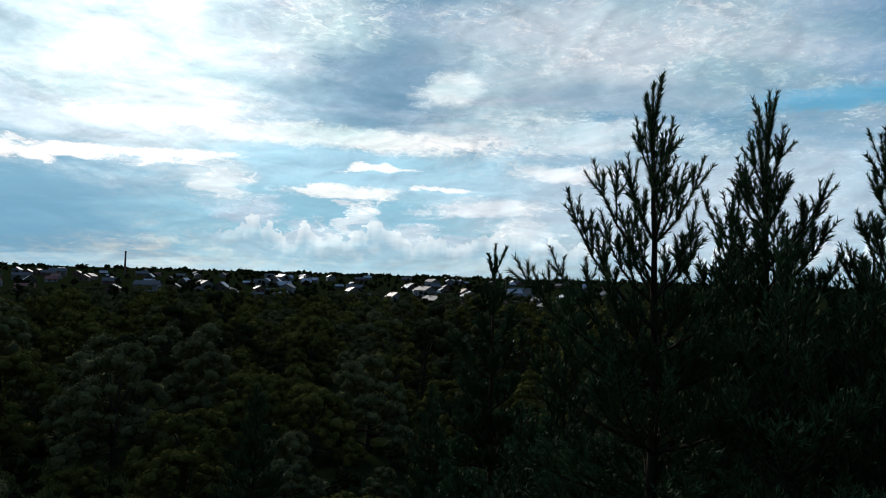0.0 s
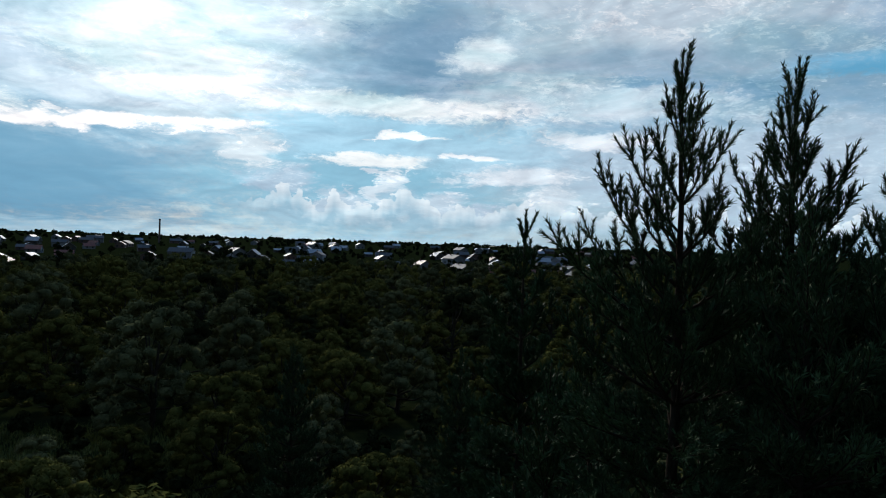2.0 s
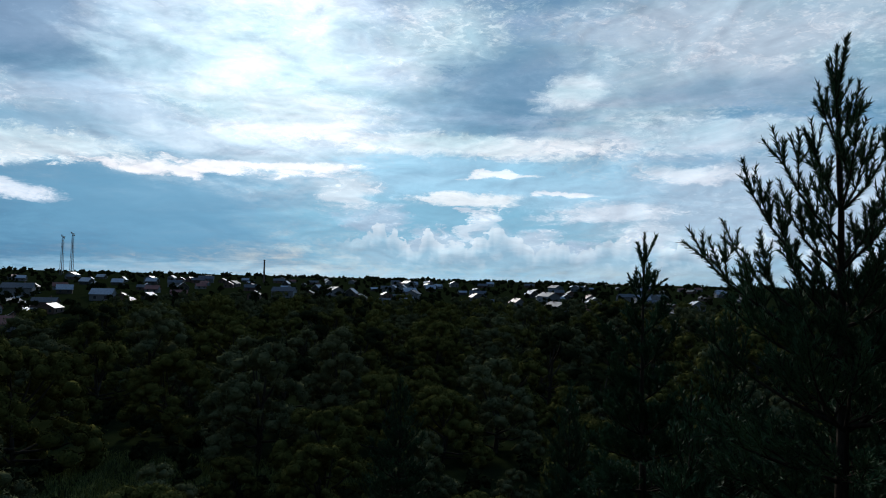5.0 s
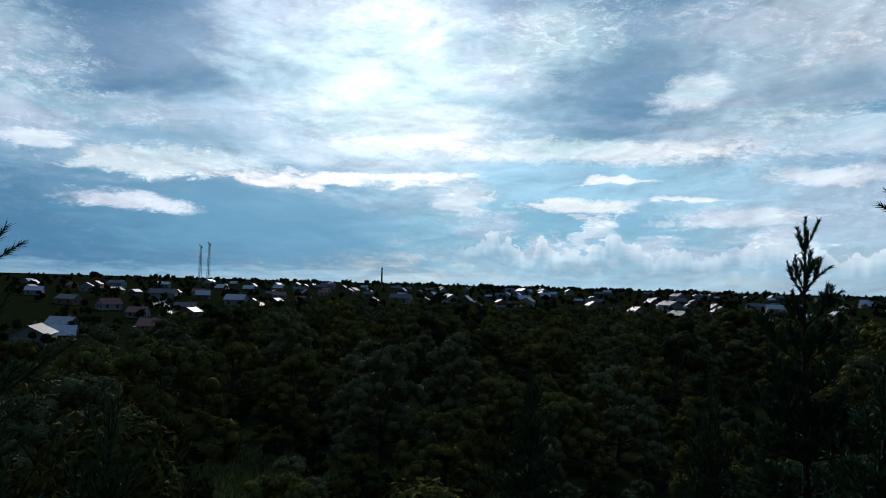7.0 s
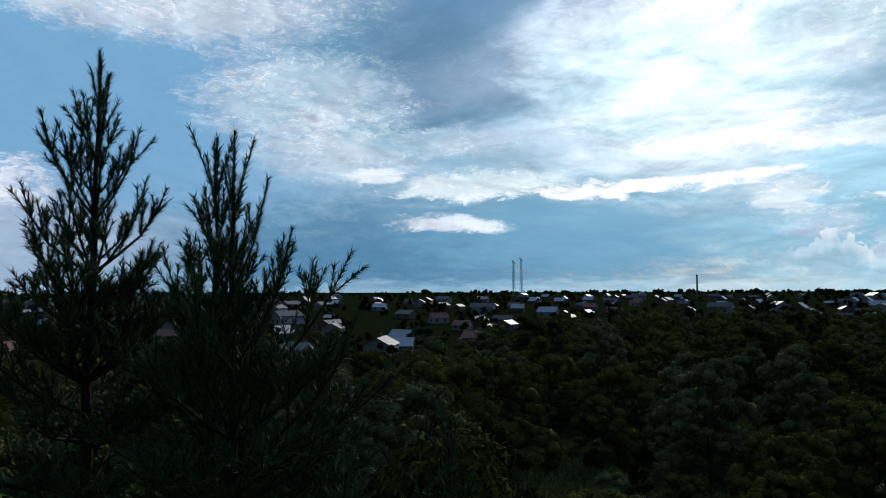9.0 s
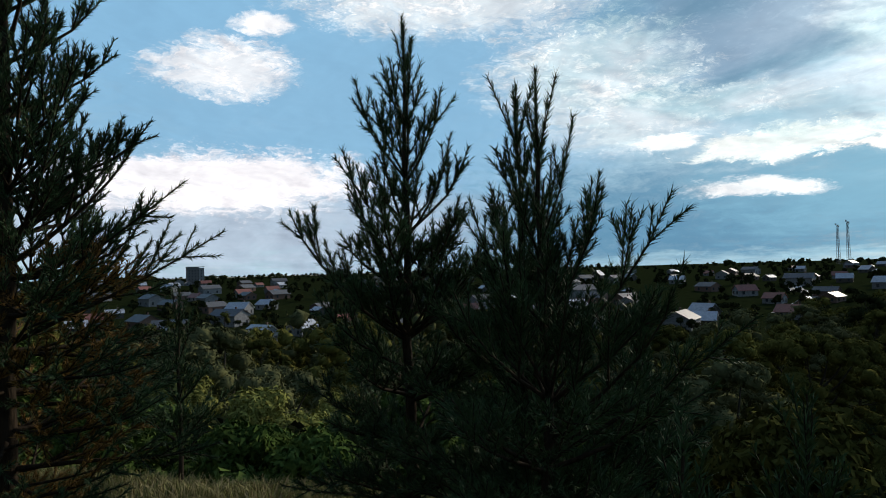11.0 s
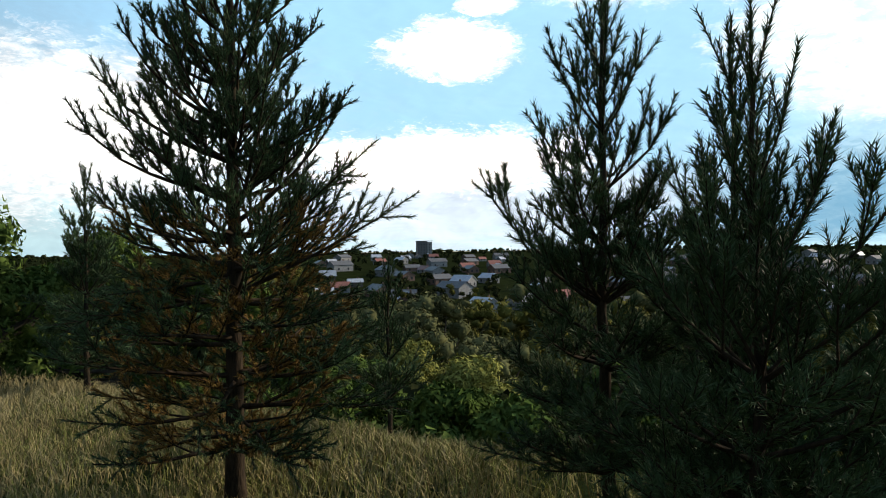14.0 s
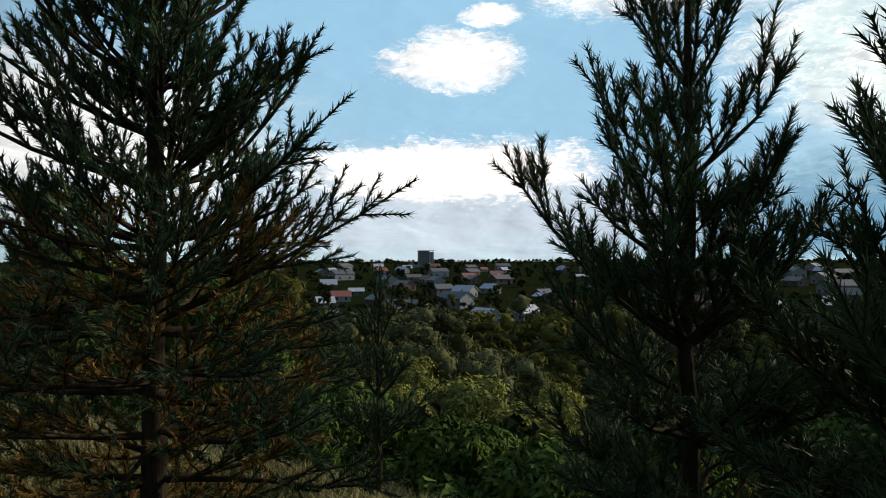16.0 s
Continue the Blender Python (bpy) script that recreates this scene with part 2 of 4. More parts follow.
# bearing, height over the horizon, half width, half height (degrees), colour
CLOUDS = (
    (78, 15, 26, 14, (112, 164, 202), dict(soft=0.7, crisp=False, alpha=0.92)),
    (104, 24, 30, 10, (112, 165, 204), dict(soft=0.7, crisp=False, alpha=0.85)),
    (48, 3.0, 27, 5.0, (82, 132, 166), S),
    (33, 5.0, 15, 4.2, (108, 162, 192), S),
    (10, 4.5, 14, 4.5, (132, 186, 210), S),
    (9, 8.6, 12, 2.6, (160, 207, 230), dict(soft=0.5)),
    (-4, 8.2, 10, 2.4, (168, 210, 231), dict(soft=0.6, alpha=0.8)),
    (-30, 13.9, 6, 1.2, (119, 181, 216), dict(soft=0.5)),
    (-22, 6.5, 16, 5.0, (197, 218, 232), dict(soft=0.9, crisp=False, grain=0.19)),
    (45, 18.5, 10, 5.0, (132, 163, 191), dict(soft=0.6, crisp=False, grain=0.19)),
    (57, 16.2, 9, 4.2, (227, 237, 245), dict(soft=0.6, grain=0.31)),
    (46, 12.6, 8, 1.6, (218, 231, 241), dict(soft=0.7, grain=0.28)),
    (54, 12.0, 7, 3.0, (224, 236, 245), dict(soft=0.8, grain=0.25)),
    (68, 22.5, 15, 3.4, (229, 237, 245), dict(soft=0.6, grain=0.28)),
    (25.5, 17.8, 10.5, 7.2, (240, 252, 255), dict(soft=0.8, crisp=False, grain=0.15)),
    (34, 20, 5, 5.0, (218, 233, 245), dict(soft=0.8, crisp=False, alpha=0.7, grain=0.19)),
    (24, 13.6, 9, 2.4, (255, 255, 255), dict(soft=0.7, grain=0.09)),
    (10.5, 19.5, 6, 4.6, (254, 255, 255), dict(soft=0.7, grain=0.31)),
    (-16, 19, 19, 5, (222, 231, 237), dict(soft=0.8, crisp=False, grain=0.28)),
    (-4, 14.0, 10, 4.6, (224, 232, 238), dict(soft=0.7, grain=0.25)),
    (4, 15.6, 8.0, 3.6, (142, 174, 200), dict(soft=0.7, grain=0.15)),
    (-14, 15.0, 10, 1.4, (163, 187, 206), dict(soft=0.8, grain=0.12)),
    (-1.2, 15.7, 2.6, 1.6, (242, 249, 253), dict(soft=0.8, alpha=0.9)),
    (8, 11.3, 16, 1.15, (252, 255, 255), dict(soft=0.6, tilt=0.02, grain=0.12)),
    (-13, 11.8, 10, 1.5, (233, 244, 251), dict(soft=0.7, grain=0.19)),
    (-11, 8.9, 5, 0.8, (242, 250, 255), dict(soft=0.6, grain=0.12)),
    (42, 9.0, 8.6, 1.5, (248, 255, 255), dict(soft=0.35, tilt=-0.05, grain=0.22)),
    (51, 9.7, 3.4, 0.8, (240, 248, 254), dict(soft=0.5, grain=0.12)),
    (31.5, 8.4, 8, 0.6, (254, 255, 255), dict(soft=0.5)),
    (23.5, 8.8, 7, 0.55, (255, 255, 255), dict(soft=0.5, tilt=-0.03)),
    (18, 7.2, 3.2, 1.5, (244, 253, 255), dict(soft=0.5, grain=0.25)),
    (45, 5.7, 5.2, 0.8, (225, 236, 245), dict(soft=0.5, tilt=0.03, grain=0.12)),
    (7.5, 6.8, 5.8, 0.7, (246, 255, 255), dict(soft=0.5, tilt=-0.05, grain=0.09)),
    (5.4, 8.9, 3.6, 0.28, (242, 252, 255), dict(soft=0.5)),
    (-0.6, 7.3, 2.1, 0.35, (235, 247, 253), dict(soft=0.5)),
    (-4, 5.7, 5.8, 0.9, (231, 243, 250), dict(soft=0.6, grain=0.15)),
    (15.5, 4.9, 3.2, 1.4, (208, 229, 242), dict(soft=0.5, grain=0.28)),
    (10.5, 3.2, 3.2, 1.3, (218, 236, 246), dict(soft=0.45, grain=0.28)),
    (6.7, 4.2, 2.2, 2.3, (235, 249, 255), dict(soft=0.3, grain=0.22)),
    (5.4, 3.7, 1.8, 1.5, (154, 194, 215), dict(soft=0.5)),
    (2.4, 3.2, 3.2, 1.4, (227, 241, 249), dict(soft=0.45, grain=0.28)),
    (-1.5, 2.7, 3.2, 1.0, (208, 227, 240), dict(soft=0.5, grain=0.25)),
    (-7, 3.7, 3.4, 1.3, (237, 248, 253), dict(soft=0.45, grain=0.25)),
    (88, 4.0, 22, 4.2, (154, 178, 202), dict(soft=0.9, crisp=False)),
    (88.5, 7.6, 14, 2.9, (227, 233, 244), dict(soft=0.4, grain=0.09)),
    (118, 9.5, 15, 6.5, (212, 224, 236), dict(soft=0.6, grain=0.12)),
    (87.5, 16.8, 5.8, 2.8, (225, 233, 243), dict(soft=0.5, grain=0.19)),
    (84.4, 20.1, 2.6, 0.7, (218, 230, 242), dict(soft=0.6)),
    (20, 0.0, 48, 1.1, (161, 204, 224), dict(soft=0.9, alpha=0.6)),
)
make_sky()
sun = new("sun", bpy.data.lights.new("sun", "SUN"))
sun.data.energy, sun.data.angle, sun.data.color = 2.4, radians(7), (1.0, 0.96, 0.9)
a_, e_ = radians(SUN_AZ), radians(SUN_EL)
sun.matrix_world = look((0, 0, 60), Vector((0, 0, 60)) - Vector((-math.sin(a_) * math.cos(e_), math.cos(a_) * math.cos(e_), math.sin(e_))))


# ---- materials ----
def material(name, dark, light, scale=8.0, rough=0.8, bump=0.3, fine=40.0, spread=0.0, metal=0.0, spec=0.3, stretch=(1, 1, 1)):
    """Two colours mixed by coarse and fine noise, with relief; spread varies the brightness from object to object."""
    m = bpy.data.materials.new(name)
    m.use_nodes = True
    k = Net(m.node_tree)
    tc = k.node("ShaderNodeTexCoord").outputs["Object"]
    mp = k.node("ShaderNodeMapping")
    k.put(mp.inputs[0], tc)
    mp.inputs["Scale"].default_value = stretch
    v = mp.outputs[0]
    n1, n2 = k.noise(v, scale, 4.0), k.noise(v, fine, 3.0)
    f = k.m("ADD", k.m("MULTIPLY", n1.outputs[0], 0.6), k.m("MULTIPLY", n2.outputs[0], 0.4))
    c = k.mix(k.ramp(f, 0.3, 0.7), dark + (1,), light + (1,))
    if spread:
        oi = k.node("ShaderNodeObjectInfo").outputs["Random"]
        gi = k.node("ShaderNodeNewGeometry").outputs["Random Per Island"]
        r = k.m("ADD", k.m("MULTIPLY", oi, 0.6), k.m("MULTIPLY", gi, 0.4))
        g = k.m("ADD", 1 - spread, k.m("MULTIPLY", r, 2 * spread))
        c = k.mix(1.0, c, k.vec(g, g, g), "MULTIPLY")
    b = k.node("ShaderNodeBsdfPrincipled")
    k.put(b.inputs["Base Color"], c)
    k.put(b.inputs["Roughness"], k.m("ADD", rough - 0.1, k.m("MULTIPLY", n2.outputs[0], 0.2)))
    b.inputs["Metallic"].default_value = metal
    b.inputs["Specular IOR Level"].default_value = spec
    if bump:
        bn = k.node("ShaderNodeBump")
        bn.inputs["Strength"].default_value = bump
        bn.inputs["Distance"].default_value = 0.02
        k.put(bn.inputs["Height"], f)
        k.put(b.inputs["Normal"], bn.outputs[0])
    o = k.node("ShaderNodeOutputMaterial")
    k.put(o.inputs[0], b.outputs[0])
    return m


NEEDLE = material("pine_needles", (0.022, 0.044, 0.020), (0.068, 0.112, 0.050), 2.5, 0.55, 0, 30, 0.35, spec=0.04)
NEEDLE_OLD = material("browned_needles", (0.10, 0.06, 0.016), (0.22, 0.13, 0.038), 2.5, 0.65, 0, 30, 0.35, spec=0.04)
BARK = material("pine_bark", (0.014, 0.011, 0.008), (0.05, 0.036, 0.024), 18, 0.9, 0.8, 60, 0.1, stretch=(1, 1, 0.3), spec=0.04)
WBARK = material("willow_bark", (0.025, 0.022, 0.018), (0.07, 0.06, 0.048), 10, 0.9, 0.8, 50, 0.1, stretch=(1, 1, 0.3), spec=0.0)
LEAF = material("willow_leaves", (0.048, 0.049, 0.012), (0.122, 0.112, 0.030), 0.9, 0.7, 1.0, 7, 0.4, spec=0.0)
LEAF_SILVER = material("silvery_willow_leaves", (0.050, 0.054, 0.024), (0.124, 0.124, 0.056), 0.9, 0.7, 1.0, 7, 0.4, spec=0.0)
# dark trees; on the undergrowth this tone stands in for shade
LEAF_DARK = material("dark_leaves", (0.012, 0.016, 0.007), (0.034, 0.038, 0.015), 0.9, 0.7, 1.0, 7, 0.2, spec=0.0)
LEAF_GREEN = material("shrub_leaves", (0.036, 0.066, 0.015), (0.098, 0.145, 0.038), 1.5, 0.5, 0, 12, 0.35, spec=0.0)
LEAF_YELLOW = material("yellowing_leaves", (0.12, 0.125, 0.03), (0.29, 0.28, 0.08), 1.2, 0.6, 0, 10, 0.35, spec=0.0)
GRASS = material("dry_grass", (0.18, 0.145, 0.068), (0.40, 0.335, 0.175), 0.7, 0.8, 0, 5, 0.35, spec=0.0)
GRASS_GREEN = material("green_grass", (0.10, 0.115, 0.032), (0.24, 0.25, 0.088), 0.7, 0.8, 0, 5, 0.35, spec=0.0)
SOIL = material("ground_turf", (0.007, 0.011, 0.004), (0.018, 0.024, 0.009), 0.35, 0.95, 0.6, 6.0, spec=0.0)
WALL_A = material("whitewashed_wall", (0.12, 0.125, 0.13), (0.26, 0.265, 0.27), 1.5, 0.85, 0.2, 20, 0.2)
WALL_B = material("brick_wall", (0.09, 0.06, 0.05), (0.18, 0.11, 0.085), 3.0, 0.9, 0.3, 25, 0.2)
WALL_C = material("timber_wall", (0.05, 0.045, 0.04), (0.11, 0.095, 0.08), 2.0, 0.9, 0.3, 20, 0.2, stretch=(1, 1, 6))
ROOF_A = material("zinc_roof", (0.28, 0.30, 0.33), (0.50, 0.52, 0.56), 1.2, 0.6, 0.1, 14, 0.2, 0.2, 0.4)
ROOF_B = material("slate_roof", (0.05, 0.052, 0.056), (0.13, 0.13, 0.135), 2.0, 0.55, 0.3, 18, 0.2)
ROOF_C = material("red_roof", (0.18, 0.06, 0.045), (0.30, 0.11, 0.08), 2.0, 0.55, 0.3, 18, 0.2)
GLASS = material("window_glass", (0.02, 0.025, 0.03), (0.05, 0.06, 0.07), 2.0, 0.15, 0, 9, 0.1, 0, 0.6)
FRAME = material("window_paint", (0.5, 0.5, 0.48), (0.7, 0.7, 0.68), 3.0, 0.6, 0.1, 30)
STEEL = material("mast_steel", (0.10, 0.10, 0.11), (0.2, 0.2, 0.21), 2.0, 0.5, 0.1, 20, 0, 0.7)
CHIM = material("chimney_brick", (0.10, 0.07, 0.055), (0.18, 0.12, 0.10), 1.0, 0.9, 0.3, 12)
TRACK = material("pale_road", (0.30, 0.28, 0.25), (0.45, 0.42, 0.38), 0.4, 0.9, 0.3, 4)
FIELD = material("stubble_field", (0.16, 0.15, 0.09), (0.26, 0.24, 0.15), 0.02, 0.95, 0.2, 0.3)


# ---- mesh helpers ----
def quick_mesh(name, verts, faces, mat):
    """A mesh from arrays: verts (n, 3), faces (m, 3) or (m, 4)."""
    verts, faces = np.asarray(verts, np.float32), np.asarray(faces, np.int32)
    me = bpy.data.meshes.new(name)
    n = faces.shape[1]
    me.vertices.add(len(verts))
    me.vertices.foreach_set("co", verts.ravel())
    me.loops.add(faces.size)
    me.loops.foreach_set("vertex_index", faces.ravel())
    me.polygons.add(len(faces))
    me.polygons.foreach_set("loop_start", np.arange(len(faces), dtype=np.int32) * n)
    me.update(calc_edges=True)
    me.validate()
    me.materials.append(mat)
    return me


def child(name, me, parent, label=""):
    ob = new(name, me)
    ob.parent = parent
    return tagged(ob, label)


def part(name, bm, mat, parent, label=""):
    me = bpy.data.meshes.new(name)
    bm.to_mesh(me)
    bm.free()
    me.materials.append(mat)
    return child(name, me, parent, label)


def tubes(lines, sides=5):
    """Tapered tubes: each line is (points (n, 3), radii (n,)). Returns verts and quads."""
    vs, fs, base = [], [], 0
    ang = np.arange(sides) * 2 * np.pi / sides
    for pts, rad in lines:
        pts, rad = np.asarray(pts, float), np.asarray(rad, float)
        d = np.gradient(pts, axis=0)
        d /= np.linalg.norm(d, axis=1)[:, None] + 1e-9
        ref = np.where(np.abs(d[:, 2:3]) < 0.9, [[0, 0, 1.0]], [[1.0, 0, 0]])
        u = np.cross(d, ref)
        u /= np.linalg.norm(u, axis=1)[:, None] + 1e-9
        w = np.cross(d, u)
        ring = pts[:, None] + rad[:, None, None] * (np.cos(ang)[None, :, None] * u[:, None] + np.sin(ang)[None, :, None] * w[:, None])
        n = len(pts)
        vs.append(ring.reshape(-1, 3))
        i = np.arange(n - 1)[:, None] * sides
        j = np.arange(sides)[None]
        k = (j + 1) % sides
        fs.append((base + np.stack([i + j, i + k, i + sides + k, i + sides + j], -1)).reshape(-1, 4))
        base += n * sides
    return np.concatenate(vs), np.concatenate(fs)


def needles(rng, segs, per_m, length, width):
    """Needles round the shoots; segs (n, 6): from, to."""
    segs = np.asarray(segs, float)
    a, b = segs[:, :3], segs[:, 3:]
    L = np.linalg.norm(b - a, axis=1)
    idx = np.repeat(np.arange(len(segs)), np.maximum(3, (L * per_m).astype(int)))
    d = ((b - a) / (L[:, None] + 1e-9))[idx]
    n = len(idx)
    p = a[idx] + (b - a)[idx] * rng.random((n, 1))
    r = rng.normal(size=(n, 3))
    r -= d * (r * d).sum(1)[:, None]
    r /= np.linalg.norm(r, axis=1)[:, None] + 1e-9
    w = d * rng.uniform(0.7, 1.1, (n, 1)) + r * rng.uniform(0.35, 0.85, (n, 1))
    w /= np.linalg.norm(w, axis=1)[:, None]
    side = np.cross(w, rng.normal(size=(n, 3)))
    side *= width / (np.linalg.norm(side, axis=1)[:, None] + 1e-9)
    v = np.stack([p - side, p + side, p + w * length * rng.uniform(0.7, 1.15, (n, 1))], 1).reshape(-1, 3)
    return v, np.arange(3 * n).reshape(-1, 3)


def smooth(a, b, x):
    t = np.clip((x - a) / (b - a), 0, 1)
    return t * t * (3 - 2 * t)


# ---- the lie of the land ----
VR = np.array([0, 30, 60, 150, 230, 300, 420, 700, 1200, 1700, 4600.0])
VZ = np.array([-11, -12.5, -14.5, -18.5, -20, -18, -12, -7.5, -2.0, 0.5, 3.0])


def land(x, y):
    x, y = np.asarray(x, float), np.asarray(y, float)
    flat = -0.72 * smooth(0.2, -1.5, x) - 0.03 * np.clip(-x - 1.5, 0, 9)
    flat = flat + 0.05 * np.sin(1.7 * x + 0.8) * np.sin(1.3 * y)
    s = np.maximum(y - 1.1, 0.8 * (-x - 7.2) + 0.6 * (y - 0.3))
    s = np.maximum(s, x * 0.5 + y * 0.85 - 2.0)
    s = np.where(s > 0, s * s / (s + 1.2), 0)
    r = np.hypot(x, y)
    low = np.interp(r, VR, VZ) + 0.5 * np.sin(x * 0.05) * np.cos(y * 0.043) * smooth(20, 60, r)
    b = np.degrees(np.arctan2(-x, y))
    low = low + 3.5 * smooth(44, 30, b) * smooth(70, 190, r) * smooth(420, 270, r) * smooth(-90, -60, b)
    return np.maximum(flat - 0.44 * s, np.minimum(low, flat))


def make_ground():
    rings = [0.001]
    while rings[-1] < 4500:
        rings.append(rings[-1] * 1.052 + 0.02)
    rings = np.array(rings)
    n = 288
    a = np.arange(n) * 2 * np.pi / n
    X, Y = rings[:, None] * np.cos(a), rings[:, None] * np.sin(a)
    v = np.stack([X, Y, land(X, Y)], -1).reshape(-1, 3)
    v = np.concatenate([v, [[0, 0, float(land(0, 0))]]])
    i, j = np.arange(len(rings) - 1)[:, None] * n, np.arange(n)[None]
    k = (j + 1) % n
    f = np.stack([i + j, i + n + j, i + n + k, i + k], -1).reshape(-1, 4)
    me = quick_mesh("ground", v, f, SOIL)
    me.polygons.foreach_set("use_smooth", np.ones(len(f), bool))
    ob = new("ground", me)
    tagged(ob, "grassy hillside falling to a wooded valley floor", "ground", kind="structure")


make_ground()


# ---- pines ----
def twigs(segs, r0, r1, sides=4):
    """Many tapered twigs at once: segs (n, 6), radii (n,)."""
    segs = np.asarray(segs, float)
    a, b = segs[:, :3], segs[:, 3:]
    d = b - a
    d /= np.linalg.norm(d, axis=1)[:, None] + 1e-9
    ref = np.where(np.abs(d[:, 2:3]) < 0.9, [[0, 0, 1.0]], [[1.0, 0, 0]])
    u = np.cross(d, ref)
    u /= np.linalg.norm(u, axis=1)[:, None] + 1e-9
    w = np.cross(d, u)
    ang = np.arange(sides) * 2 * np.pi / sides
    ring = np.cos(ang)[None, :, None] * u[:, None] + np.sin(ang)[None, :, None] * w[:, None]
    v = np.concatenate([a[:, None] + ring * np.asarray(r0)[:, None, None], b[:, None] + ring * np.asarray(r1)[:, None, None]], 1)
    j = np.arange(sides)
    k = (j + 1) % sides
    f = np.arange(len(segs))[:, None, None] * 2 * sides + np.stack([j, k, k + sides, j + sides], -1)[None]
    return v.reshape(-1, 3), f.reshape(-1, 4)


UP = np.array([0, 0, 1.0])


def unit(v):
    return v / (np.linalg.norm(v) + 1e-9)


def grow(rng, p, d, years, length, order, out, thick, curl=1.0):
    """A shoot that adds one length a year and a few side shoots at the end of each; out: (segment, radius, years old, order)."""
    for y in range(years):
        old = years - y
        lift = (0.85 if old == 1 else 0.5 if old == 2 else 0.16) * curl
        d = unit(d + UP * lift + rng.normal(0, 0.05, 3))
        q = p + d * length * rng.uniform(0.8, 1.15) * (1.15 if old == 1 else 1.0)
        r = thick * (0.0022 + 0.0021 * old ** 1.1 / order ** 0.5)
        out.append((np.concatenate([p, q]), r, old, order))
        p = q
        if old > 1 and order < 3:
            side = unit(np.cross(d, UP) + rng.normal(0, 0.12, 3))
            top = np.cross(side, d)
            turn = rng.uniform(0, 0.6)
            n = 3 if old <= 3 else 2
            for i in range(n):
                if rng.random() < (0.1 if old == 2 else 0.2):
                    continue
                a = turn + i * 2 * math.pi / n if old <= 2 else (0.25 + turn * 0.5 if i == 0 else math.pi - 0.25 - turn * 0.5 if i == 1 else math.pi / 2 + turn)
                s = side * math.cos(a) + top * abs(math.sin(a)) * (1 if old > 2 else math.copysign(1, math.sin(a)))
                d2 = unit(d * rng.uniform(0.75, 1.05) + s * rng.uniform(0.6, 0.9))
                ys = max(1, min(4, int(round((old - 1) * rng.uniform(0.6, 0.95)))))
                grow(rng, p, d2, ys, length * rng.uniform(0.62, 0.85), order + 1, out, thick, curl)


def pine(x, y, top, seed, reach=1.3, first=0.3, step=0.40, thick=1.0, dense=300, old=0.0, extra=(), boughs=(), lean=(0, 0), label="", width=0.0046, length=0.056, count=5, keep=3, steep=68, flat=4):
    """A young pine: yearly whorls of rising limbs whose shoots end in upright candles.
    extra: single limbs as (height of the fork over the root, bearing, length, rise); boughs: long limbs as (height of the fork, place of the tip); keep: years that the needles stay."""
    rng = np.random.default_rng(seed)
    z = float(land(x, y)) - 0.05
    H = top - z
    tree = new("pine_tree")
    tree.location = (x, y, z)
    tagged(tree, label or "young dark green pine with upright candle shoots on the slope", "pine tree", "young pines")
    hs = np.linspace(0, H, 16)
    wob = np.cumsum(rng.normal(0, 0.008, (16, 2)), 0)
    wob[:, 0] -= wob[-1, 0] * hs / H
    wob[:, 1] -= wob[-1, 1] * hs / H
    tx = wob[:, 0] + lean[0] * hs / H
    ty = wob[:, 1] + lean[1] * hs / H
    rad = thick * (0.005 + 0.058 * (H / 5) * (1 - hs / H) ** 0.95)
    rad[0] *= 1.3
    axis = lambda h: np.array([np.interp(h, hs, tx), np.interp(h, hs, ty), h])
    v, f = tubes([(np.stack([tx, ty, hs], 1), rad)], 9)
    child("trunk", quick_mesh("trunk", v, f, BARK), tree, "brown scaly trunk")
    limbs = []
    h, k, a0 = H - step * 0.95, 1, rng.uniform(0, 360)
    while h > first:
        L = reach * (1 - math.exp(-(k + 0.6) * 0.25 / reach)) * (1 if h > 0.15 * H else 0.8)
        rise = flat + (steep - flat) * math.exp(-(k - 1) / 4.5)
        m = count + int(rng.integers(0, 2)) + (2 if h < 0.55 * H and not old else 0)
        a0 += rng.uniform(20, 60)
        for q in range(m):
            limbs.append((h + rng.normal(0, 0.02), a0 + q * 360 / m + rng.normal(0, 9), L * rng.uniform(0.72, 1.12), rise + rng.normal(0, 5), min(k, 6)))
        h -= step * rng.uniform(0.85, 1.1) * (1 - 0.25 * min(1, k / 10))
        k += 1
    for h, a, L, rise in extra:
        limbs.append((h, a, L, rise, max(2, min(6, int(L / 0.21)))))

    def dress(name, wood, label=""):
        segs = np.array([o[0] for o in wood])
        r, yr, od = (np.array([o[i] for o in wood]) for i in (1, 2, 3))
        v, f = twigs(segs, r, np.maximum(r * 0.78, 0.0018))
        limb = child(name, quick_mesh(name, v, f, BARK), tree, label)
        green = yr <= keep
        if old:
            mid = (segs[:, :3] + segs[:, 3:]) / 2
            near = np.hypot(mid[:, 0] - tx[8], mid[:, 1] - ty[8]) < 0.62 * reach
            brown = (yr <= keep + 1) & near & (mid[:, 2] < 0.43 * H) & (rng.random(len(segs)) < old)
            green &= ~brown
            if brown.any():
                v, f = needles(rng, segs[brown], dense * 1.2, length, width)
                child("needles", quick_mesh("needles", v, f, NEEDLE_OLD), limb, "browning inner needles")
        if green.any():
            v, f = needles(rng, segs[green], dense, length, width)
            child("needles", quick_mesh("needles", v, f, NEEDLE), limb, "dark green needles")

    for h, a, L, rise, years in limbs:
        a, e = math.radians(a), math.radians(rise)
        d = np.array([-math.sin(a) * math.cos(e), math.cos(a) * math.cos(e), math.sin(e)])
        wood = []
